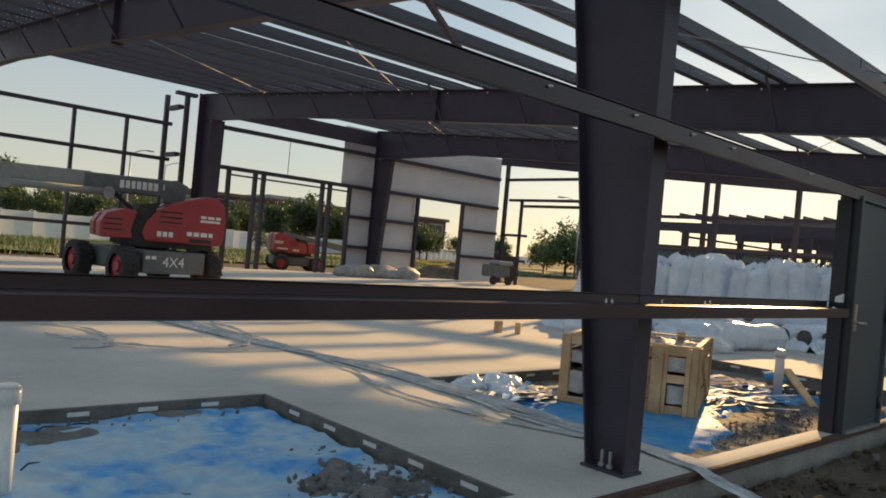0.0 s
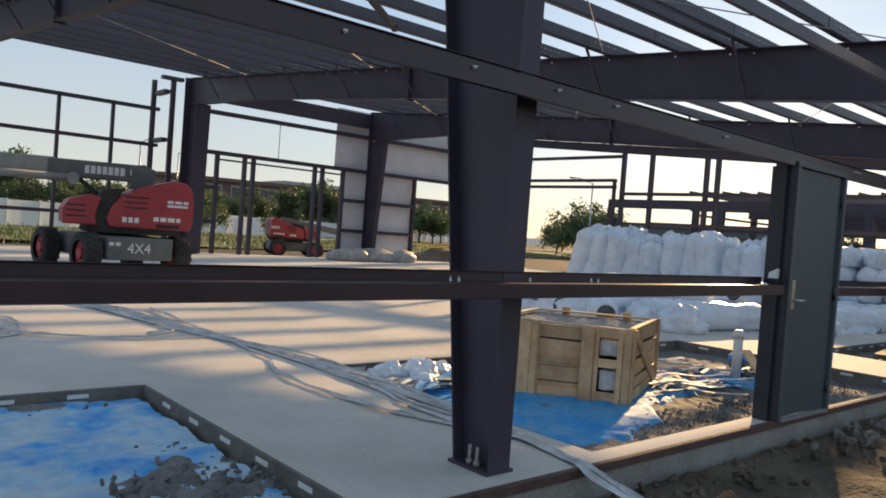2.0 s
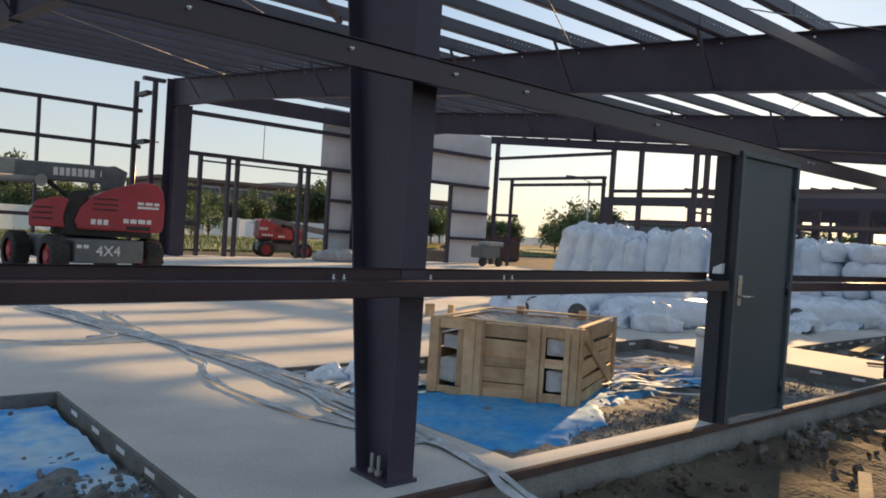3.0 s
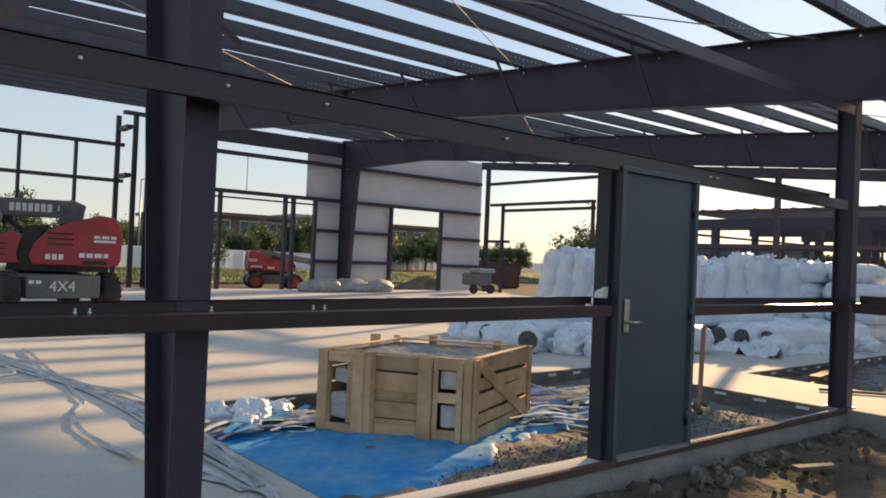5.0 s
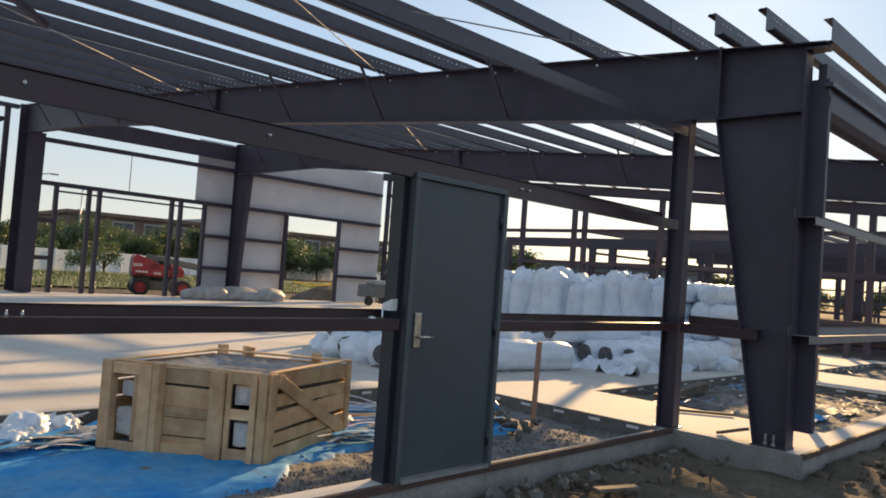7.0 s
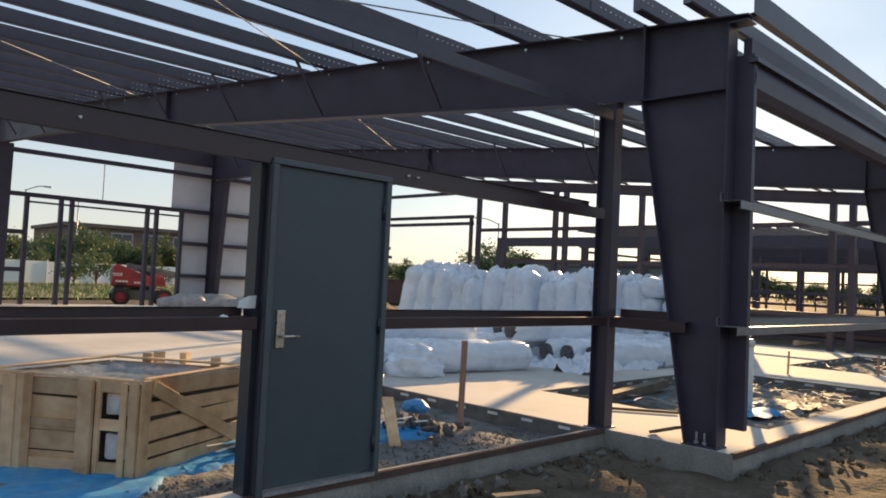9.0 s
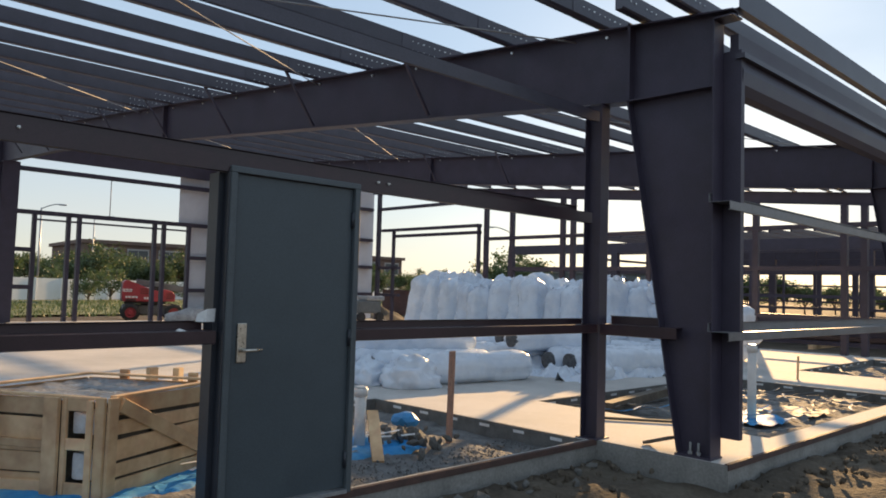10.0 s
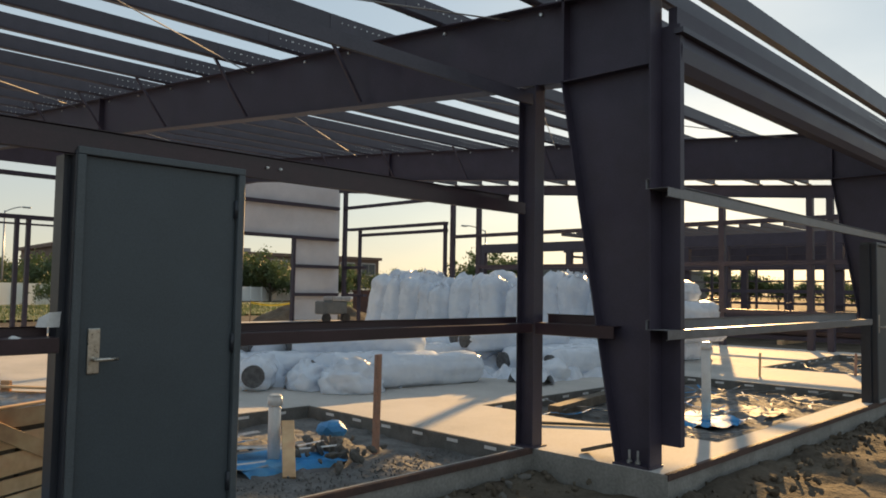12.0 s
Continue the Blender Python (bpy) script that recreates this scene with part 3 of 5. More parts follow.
# end wall girts
t = thing("end_wall_framing", (0, 0, 0), "dark steel girts and studs of the end wall", "wall framing")
for z, a, b in ((5.33, 18.3, 25), (4.34, 18.6, 24.7), (4.06, 18.6, 23.9), (3.78, 1.3, 18.2), (2.6, 1.3, 16.8), (1.25, 1.3, 14.5), (2.64, 23.5, 25), (1.42, 23.5, 25)):
    part("girt", box(B(), END_X - 0.1, END_X + 0.1, a, b, z - 0.06, z + 0.06), M_STEEL, t)
part("stud", box(B(), END_X - 0.06, END_X + 0.06, 23.86, 23.98, SLAB, 4.3), M_STEEL, t)
part("stud", box(B(), END_X - 0.06, END_X + 0.06, 18.6, 18.72, SLAB, 4.3), M_STEEL, t)

# set-back wall behind the first bays
t = thing("set_back_wall_framing", (0, 0, 0), "dark open steel girt wall behind the first bay", "wall framing")
YB = 27.4
for z in (5.36, 4.05, 1.41):
    part("girt", box(B(), -8, 11.1, YB - 0.1, YB + 0.1, z - 0.06, z + 0.06), M_STEEL, t)
for x in (-4.5, -1, 2.2, 5.0, 7.75, 9.5):
    part("stud", box(B(), x - 0.05, x + 0.05, YB - 0.08, YB + 0.08, 0, 5.3), M_STEEL, t)
for x, y, h in ((10.88, YB, 6.4), (11.12, 26.2, 6.3)):
    part("post", box(B(), x - 0.075, x + 0.075, y - 0.075, y + 0.075, 0, h), M_STEEL, t)
part("head", box(B(), 10.7, 11.45, 26.08, 26.32, 6.3, 6.42), M_STEEL, t)
for z in (5.9, 4.2):
    part("girt", box(B(), 10.85, 11.05, 26.3, YB - 0.1, z - 0.07, z + 0.07), M_STEEL, t)

# ---- door ----
DX0, DX1, DZ0, DZ1 = 7.456, 8.392, 0.30, 2.425
t = thing("door_1", (0, 0, 0), "closed dark grey steel door in a grey metal frame", "door", kind="structure")
bm = B()
box(bm, DX0 + 0.003, DX1 - 0.003, WALL_Y + 0.012, WALL_Y + 0.057, DZ0 + 0.005, DZ1 - 0.003)
bevel(bm, 0.002)
leaf = part("leaf", bm, M_DOOR, t)
bm = B()
box(bm, DX0 - 0.046, DX0, WALL_Y - 0.02, WALL_Y + 0.055, SLAB, DZ1)
bevel(bm, 0.004)
part("jamb", bm, M_FRAME, t)
bm = B()
box(bm, DX0 - 0.056, DX0 - 0.046, WALL_Y - 0.012, WALL_Y + 0.058, SLAB, DZ1 + 0.02)
box(bm, DX0 - 0.085, DX0 - 0.01, WALL_Y + 0.058, WALL_Y + 0.068, SLAB, DZ1 - 0.002)
box(bm, DX0 - 0.093, DX0 - 0.085, WALL_Y + 0.058, WALL_Y + 0.182, SLAB, DZ1 - 0.002)
box(bm, DX0 - 0.085, DX0 - 0.01, WALL_Y + 0.174, WALL_Y + 0.182, SLAB, DZ1 - 0.002)
part("jamb_stud", bm, M_STUD, t, "dark navy steel stud behind the jamb")
bm = B()
box(bm, DX1, DX1 + 0.046, WALL_Y - 0.02, WALL_Y + 0.18, SLAB, DZ1)
bevel(bm, 0.004)
part("jamb", bm, M_FRAME, t)
bm = B()
box(bm, DX0 - 0.046, DX1 + 0.046, WALL_Y - 0.02, WALL_Y + 0.18, DZ1, DZ1 + 0.042)
bevel(bm, 0.004)
part("head", bm, M_FRAME, t)
part("threshold", box(B(), DX0, DX1, WALL_Y - 0.03, WALL_Y + 0.1, SLAB, SLAB + 0.025), M_GALV, t)
bm = B()
box(bm, DX0 + 0.05, DX0 + 0.115, WALL_Y - 0.004, WALL_Y + 0.012, 1.22, 1.47)
bevel(bm, 0.006, 2)
plate = part("lock_plate", bm, M_BRASS, leaf, "satin nickel lock plate")
bm = B()
tube(bm, (DX0 + 0.082, WALL_Y - 0.004, 1.30), (DX0 + 0.082, WALL_Y - 0.06, 1.30), 0.012)
tube(bm, (DX0 + 0.075, WALL_Y - 0.06, 1.30), (DX0 + 0.195, WALL_Y - 0.06, 1.302), 0.0105)
part("lever", bm, M_BRASS, leaf, "satin nickel lever handle")
for z in (0.5, 1.36, 2.2):
    part("hinge", tube(B(), (DX1 - 0.003, WALL_Y + 0.002, z - 0.057), (DX1 - 0.003, WALL_Y + 0.002, z + 0.057), 0.016, n=8), M_STUD, leaf)
d2 = copy_thing(t, Matrix.Translation((9.96, -1.35, 0)))
d2.name = "door_2"
t = thing("channel_stud", (0, 0, 0), "dark steel channel fixed beside the tapered column", "stud")
part("web", box(B(), 11.735, 11.745, 1.13, 1.31, 0.45, 4.0), M_STEEL, t)
part("flange", box(B(), 11.745, 11.805, 1.13, 1.138, 0.45, 4.0), M_STEEL, t)
part("flange", box(B(), 11.745, 11.805, 1.302, 1.31, 0.45, 4.0), M_STEEL, t)


# ---- crate ----
def crate():
    """Racked pine crate: near corner at the origin, x along the braced side, y leaning back along the long side."""
    t = thing("wooden_crate", (7.22, 3.80, 0.135), "open pine shipping crate with braced slatted sides on blue sheeting", "crate", rz=22.9)
    L, W, H = 1.34, 1.38, 0.72
    rack = Matrix(((1, -0.22, 0, 0), (0, 0.976, 0, 0), (0, 0, 1, 0), (0, 0, 0, 1)))
    rnd = random.Random(8)

    def plank(x0, x1, y0, y1, z0, z1, name="plank", tilt=(0, 0, 0), mat=M_WOOD):
        """Sawn board: bevelled, a little out of true about its own middle."""
        c = ((x0 + x1) / 2, (y0 + y1) / 2, (z0 + z1) / 2)
        if name == "plank" and tilt == (0, 0, 0):
            tilt = (rnd.uniform(-0.7, 0.7), rnd.uniform(-0.7, 0.7), 0)
        m = rack @ pose(*c, *tilt)
        hx, hy, hz = (x1 - x0) / 2, (y1 - y0) / 2, (z1 - z0) / 2
        bm = B()
        box(bm, -hx, hx, -hy, hy, -hz, hz)
        bevel(bm, 0.004)
        bm.transform(m)
        return part(name, bm, mat, t)

    th = 0.022
    # braced side: five uneven slats, end battens and one diagonal
    for z, h_, dip in ((0.005, 0.115, -1.3), (0.135, 0.10, -0.6), (0.265, 0.15, -1.6), (0.435, 0.105, 0.4), (0.575, 0.13, 0.8)):
        plank(0.03, L - 0.03, 0, th, z, z + h_, "plank", (0, dip, 0))
    plank(-0.005, 0.085, -0.026, -0.001, -0.015, H, "batten", (0, 0.8, 0))
    plank(L - 0.07, L + 0.005, -0.026, -0.001, -0.005, H + 0.02, "batten", (0, -0.6, 0))
    bm = B()
    bar(bm, (0.12, -0.014, H - 0.06), (L - 0.09, -0.014, 0.07), 0.024, 0.105, (0, 0, 1))
    bevel(bm, 0.003)
    bm.transform(rack)
    part("brace", bm, M_WOOD, t)
    # long side: near stile, framed opening, post, boarded panel, standing-out end frame
    plank(-0.028, 0.0, 0.0, 0.075, 0.0, H + 0.005, "batten")
    plank(-0.05, -0.03, 0.075, 0.125, 0.0, H - 0.015, "batten")
    plank(-0.028, 0.0, 0.305, 0.345, 0.0, H - 0.01, "batten")
    for z, h_ in ((0.0, 0.10), (0.335, 0.085), (H - 0.10, 0.095)):
        plank(-0.026, -0.002, 0.127, 0.303, z, z + h_, "rail")
    plank(-0.062, -0.03, 0.345, 0.465, -0.045, H - 0.005, "batten")
    for z, h_ in ((0.02, 0.125), (0.155, 0.145), (0.305, 0.075), (0.39, 0.165), (0.575, 0.125)):
        plank(-0.005, th - 0.005, 0.44, 0.95, z, z + h_, "plank", (rnd.uniform(-0.8, 0.8), 0, rnd.uniform(-0.6, 0.6)))
    plank(-0.03, -0.006, 0.47, 0.87, 0.335, 0.395, "rail", (0.6, 0, 0))
    plank(-0.03, -0.006, 0.47, 0.87, 0.01, 0.10, "rail", (-1.2, 0, 0))
    plank(-0.105, -0.02, 0.875, 0.935, -0.03, H + 0.015, "batten")
    plank(-0.11, -0.085, 0.937, 1.045, -0.03, H, "batten")
    plank(-0.11, -0.03, 1.285, 1.375, -0.01, H + 0.015, "batten")
    plank(-0.10, -0.07, 1.047, 1.283, 0.0, 0.085, "rail")
    plank(-0.10, -0.07, 1.047, 1.283, H - 0.09, H, "rail")
    plank(-0.065, -0.04, 1.047, 1.12, 0.09, H - 0.095, "batten")
    # far sides and rim boards
    for z in (0.0, 0.14, 0.28, 0.42, 0.565):
        plank(0.03, L - 0.03, W - th, W, z, z + 0.125)
        plank(L - th, L, th, W - th, z, z + 0.125)
    for y0 in (0.3, 0.98):
        plank(L + 0.001, L + 0.025, y0, y0 + 0.09, -0.01, H + 0.05, "batten")
    plank(0.09, L - 0.02, 0.002, 0.06, H - 0.006, H + 0.014, "rim", (0, -0.5, 0))
    plank(0.0, L, W - 0.06, W - 0.002, H - 0.006, H + 0.014, "rim")
    plank(-0.025, 0.03, 0.08, W - 0.07, H - 0.01, H + 0.01, "rim", (0.4, 0, 0))
    plank(L - 0.05, L, 0.07, W - 0.07, H - 0.006, H + 0.014, "rim")
    bm = B()
    bmesh.ops.create_grid(bm, x_segments=36, y_segments=36, size=0.5)
    for v in bm.verts:
        sag = (1 - (2 * v.co.x) ** 4) * (1 - (2 * v.co.y) ** 4)
        v.co = Vector((L / 2 + v.co.x * (L - 0.09), W / 2 + v.co.y * (W - 0.1), H - 0.045 - 0.045 * sag + 0.016 * noise.noise(v.co * 6) + 0.012 * (1 - 2 * abs(noise.noise(v.co * 13)))))
    for f in bm.faces:
        f.smooth = True
    bm.transform(rack)
    part("plastic_cover", bm, M_COVER, t, "dusty clear plastic over the packed goods")
    # packed goods behind the openings
    for y0, y1, z0, z1 in ((0.12, 0.30, 0.11, 0.30), (0.12, 0.31, 0.44, 0.60), (1.05, 1.33, 0.10, 0.33), (1.07, 1.30, 0.42, 0.55)):
        bm = B()
        box(bm, 0.035, 0.45, y0, y1, z0, z1)
        bevel(bm, 0.02, 2)
        bmesh.ops.subdivide_edges(bm, edges=list(bm.edges), cuts=3, use_grid_fill=True)
        for v in bm.verts:
            v.co += Vector((0.02, 0.012, 0.015)) * noise.noise(v.co * 14)
        bm.transform(rack)
        part("carton", bm, M_LABEL, t, "white packed carton in crumpled film")
    # added dark blocks fill the inside, standing in for the shade between slats
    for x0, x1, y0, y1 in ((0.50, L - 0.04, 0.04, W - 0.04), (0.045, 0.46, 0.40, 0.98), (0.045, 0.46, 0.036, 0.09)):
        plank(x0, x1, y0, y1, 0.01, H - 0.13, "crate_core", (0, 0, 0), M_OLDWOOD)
    return t


crate()
for x, y, r in ((9.75, 8.95, 10), (10.05, 8.75, 35)):
    bm = B()
    box(bm, -0.07, 0.07, -0.05, 0.05, 0, 0.2)
    bevel(bm, 0.006)
    ob = tagged(part("wood_block", bm, M_WOOD), "sawn pine block standing on the slab", "wood block", "offcuts behind the crate")
    ob.matrix_basis = pose(x, y, SLAB, 0, 0, r)


# ---- sheeting on the mud ----
def sheet(name, x0, x1, y0, y1, z, amp, mat, label, cover=0.0, step=0.05, seed=0, ridge=2.2, ang=0, keep=None):
    """Crumpled plastic sheet: it sinks under the mud towards its ragged outline and where a slow noise falls under cover."""
    nx, ny = int((x1 - x0) / step), int((y1 - y0) / step)
    bm = B()
    ca, sa = math.cos(radians(ang)), math.sin(radians(ang))
    grid, held_up = [], []
    for j in range(ny + 1):
        row, up = [], []
        for i in range(nx + 1):
            x, y = x0 + (x1 - x0) * i / nx, y0 + (y1 - y0) * j / ny
            u, v = x * ca + y * sa, -x * sa + y * ca
            a = noise.noise(Vector((u * ridge * 0.45, v * ridge * 1.6, seed)))
            b = noise.noise(Vector((u * ridge * 1.5, v * ridge * 4.0, seed + 5)))
            c = noise.noise(Vector((x * 9, y * 9, seed + 9)))
            h = (1 - abs(a) * 2.2) ** 2 * 0.6 + (1 - abs(b) * 2) ** 2 * 0.3 + 0.12 * c
            e = min(i, nx - i, j, ny - j) * step
            k = noise.fractal(Vector((x * 0.9, y * 0.9, seed + 20)), 1.0, 2.0, 4) + min(0.0, e * 1.5 - 0.35) - cover
            if keep is not None:
                k = min(k, 1.2 * keep(x, y))
            row.append(bm.verts.new((x, y, z + amp * h + 0.55 * min(0.0, k))))
            up.append(k > -0.45)
        grid.append(row)
        held_up.append(up)
    for j in range(ny):
        for i in range(nx):
            if held_up[j][i] or held_up[j + 1][i + 1]:
                bm.faces.new((grid[j][i], grid[j][i + 1], grid[j + 1][i + 1], grid[j + 1][i])).smooth = True
    # only the largest piece stays
    left, best = set(bm.faces), []
    while left:
        todo, got = [left.pop()], []
        while todo:
            f = todo.pop()
            got.append(f)
            for v in f.verts:
                for g in v.link_faces:
                    if g in left:
                        left.discard(g)
                        todo.append(g)
        best = max(best, got, key=len)
    held = {v for f in best for v in f.verts}
    bmesh.ops.delete(bm, geom=[v for v in bm.verts if v not in held], context='VERTS')
    return tagged(part(name, bm, mat), label, "plastic sheet")


sheet("blue_plastic_sheet", -3.0, 3.22, 2.80, 5.62, 0.15, 0.055, M_PALETARP, "crumpled blue and whitish plastic sheeting on mud", -0.62, step=0.04, seed=1, ridge=1.1, ang=12)
def crate_bay(x, y):
    """The sheeting's near edge, ragged, with gravel before it."""
    return y - 3.16 - 0.19 * max(0.0, x - 6.2) - 0.6 * min(0.5, max(0.0, x - 6.95)) - 0.2 * max(0.0, 6.0 - x) - 0.07 * noise.noise(Vector((x * 2.5, 0, 3))) - 0.03 * noise.noise(Vector((x * 9, 0, 5)))


sheet("blue_plastic_sheet", 5.25, 7.9, 2.75, 5.2, 0.138, 0.032, M_TARP, "wet blue plastic sheeting under the crate", -0.8, step=0.03, seed=4, ang=-10, keep=crate_bay)
sheet("blue_plastic_sheet", 7.6, 9.65, 3.2, 5.5, 0.14, 0.03, M_TARP, "blue and whitish plastic sheeting drawn into folds beside the crate", -0.62, step=0.035, seed=66, ridge=3.2, ang=8, keep=crate_bay)
sheet("clear_plastic_sheet", 5.3, 6.6, 5.0, 5.8, 0.16, 0.07, M_CLEAR, "crumpled clear plastic at the edge of the sunken bay", -0.2, seed=7)
for k, (x, y) in enumerate(((13.4, 1.9), (14.9, 3.0), (15.6, 1.9), (16.6, 2.7), (17.3, 1.8), (21.6, 2.2), (23.2, 2.0), (24.6, 2.6))):
    sheet("clear_plastic_sheet", x, x + 0.95, y, y + 0.8, 0.15, 0.06, M_DIRTYPLASTIC, "muddy torn clear plastic on mud", -0.1, seed=14 + k, ridge=4)
sheet("blue_plastic_sheet", 9.3, 10.25, 3.6, 4.45, 0.15, 0.05, M_TARP, "blue plastic scrap round the pipe foot", -0.3, seed=21)
sheet("blue_plastic_sheet", 14.45, 15.4, 2.0, 2.8, 0.15, 0.05, M_TARP, "blue plastic scrap round the pipe foot", -0.3, seed=23)


# ---- long plastic strips on the slab ----
def catmull(p, n=8):
    out_ = []
    for i in range(len(p) - 1):
        a, b, c, d = p[max(0, i - 1)], p[i], p[i + 1], p[min(len(p) - 1, i + 2)]
        for k in range(n):
            u = k / n
            out_.append(0.5 * ((2 * b) + (c - a) * u + (2 * a - 5 * b + 4 * c - d) * u * u + (3 * b - a - 3 * c + d) * u ** 3))
    return out_ + [p[-1]]


def strip(pts, width, seed):
    """Loosely bunched film band: pinched and spread along its length, ridged across."""
    c = catmull([Vector((x, y, 0)) for x, y in pts], 26)
    bm = B()
    prev = None
    for i, p in enumerate(c):
        d = (c[min(i + 1, len(c) - 1)] - c[max(i - 1, 0)]).normalized()
        sd_ = Vector((-d.y, d.x, 0))
        z = SLAB + 0.008 if p.y > WALL_Y - 0.02 else max(0.14, SLAB + 0.012 - (WALL_Y - p.y) * 0.22)
        wd = width * (1.0 + 0.7 * noise.noise(Vector((i * 0.045, seed, 1))))
        off = 0.018 * noise.noise(Vector((i * 0.08, seed, 6)))
        cur = []
        for q in range(7):
            u = q / 3 - 1
            ridge = abs(noise.noise(Vector((u * 2.3 + 0.3 * noise.noise(Vector((i * 0.1, seed, 2))), i * 0.06, seed * 3.1))))
            cur.append(bm.verts.new(p + sd_ * (off + wd * u / 2) + Vector((0, 0, z + 0.055 * ridge * (1 - 0.7 * u * u) + 0.004))))
        if prev:
            for q in range(6):
                bm.faces.new((prev[q], prev[q + 1], cur[q + 1], cur[q])).smooth = True
        prev = cur
    return tagged(part("plastic_strip", bm, M_FILM), "long pale strip of plastic banding trailing over the slab", "plastic strip", "strips on the slab")


main = ((4.3, 11.2), (4.5, 10.0), (4.75, 8.2), (4.92, 7.0), (5.02, 6.1), (5.08, 5.0), (5.05, 4.2), (4.98, 3.2), (4.93, 2.7), (4.86, 2.3), (4.82, 1.7), (4.76, 1.1))
random.seed(5)
for k in range(10):
    o = (k - 4.5) * 0.03
    line = main if k in (3, 5, 6) else main[:8]
    strip([(x + o * (0.6 + 0.8 * math.sin(i * 1.3 + k)) + 0.02 * random.uniform(-1, 1), y) for i, (x, y) in enumerate(line)], random.uniform(0.022, 0.05), k)
strip(((4.97, 10.2), (4.86, 7.8), (4.75, 6.4), (4.52, 5.75), (4.46, 5.0), (4.55, 4.2), (4.72, 3.7), (4.9, 3.25), (4.95, 2.95)), 0.045, 20)
strip(((2.5, 8.23), (2.84, 8.25), (3.06, 8.73), (3.06, 9.6), (2.8, 10.0), (2.2, 10.4)), 0.05, 21)
strip(((2.5, 9.2), (2.9, 8.5), (3.34, 8.08), (4.04, 7.75), (4.7, 7.7)), 0.035, 22)
strip(((4.1, 11.0), (4.4, 9.6), (4.53, 8.3), (4.15, 8.0)), 0.045, 23)


# ---- scraps in the sunken bays ----
def lath_mesh(length, w, mat):
    """Thin bowed strip, lying along x."""
    bm = B()
    prev = None
    for i in range(9):
        u = i / 8
        x, y, z = (u - 0.5) * length, 0.05 * length * math.sin(u * math.pi * 1.3), 0.02 * math.sin(u * math.pi * 2.2)
        cur = [bm.verts.new((x, y + k * w / 2, z + (0.006 if k else 0.0))) for k in (-1, 0, 1)]
        if prev:
            for k in (0, 1):
                bm.faces.new((prev[k], prev[k + 1], cur[k + 1], cur[k])).smooth = True
        prev = cur
    return mesh_of(bm, "plastic_lath", mat)


CLEAN = [lath_mesh(0.8, 0.06, M_LABEL), lath_mesh(1.2, 0.045, M_LABEL), lath_mesh(1.5, 0.08, M_CLEAR), lath_mesh(0.9, 0.07, M_TARP), lath_mesh(0.6, 0.06, M_CLEAR), lath_mesh(1.3, 0.05, M_LABEL)]
MUDDY = [lath_mesh(0.7, 0.035, M_DIRTYPLASTIC), lath_mesh(1.1, 0.025, M_CLEAR), lath_mesh(1.5, 0.04, M_DIRTYPLASTIC), lath_mesh(0.8, 0.03, M_TARP), lath_mesh(0.45, 0.04, M_DIRTYPLASTIC)]
random.seed(61)


def scatter(laths, n, x0, x1, y0, y1, ang, spread_a, label, group):
    for _ in range(n):
        ob = new("plastic_lath", random.choice(laths))
        ob.matrix_basis = pose(random.uniform(x0, x1), random.uniform(y0, y1), 0.185 + random.uniform(0, 0.05), random.uniform(-6, 6), random.uniform(-4, 4), ang + random.gauss(0, spread_a))
        tagged(ob, label, "plastic strip", group)


scatter(CLEAN, 32, 8.2, 9.8, 3.6, 5.3, -24, 24, "thin white plastic strip strewn on mud and sheeting", "strips in the crate bay")
scatter(CLEAN, 20, 5.7, 6.3, 4.75, 5.6, 2, 16, "thin white plastic strip strewn on mud and sheeting", "strips in the crate bay")
scatter(MUDDY, 46, 13.6, 17.8, 1.8, 4.1, 10, 45, "thin dirty plastic strip strewn on dark mud", "strips in the far bay")
scatter(MUDDY, 16, 21.7, 25.8, 1.9, 3.9, 10, 45, "thin dirty plastic strip strewn on dark mud", "strips in the last bay")
for k in range(9):
    bm = B()
    l = random.uniform(0.03, 0.08)
    tube(bm, (-l, 0, 0), (0, 0.01, 0.012), 0.006, n=5)
    tube(bm, (0, 0.01, 0.012), (l, -0.01, 0), 0.006, 0.003, n=5)
    ob = tagged(part("twig", bm, M_BLACK), "small black twig lying on the blue sheeting", "twig", "twigs on the sheeting")
    ob.matrix_basis = pose(random.uniform(0.2, 2.6), random.uniform(3.2, 5.4), 0.222, 0, 0, random.uniform(0, 180))


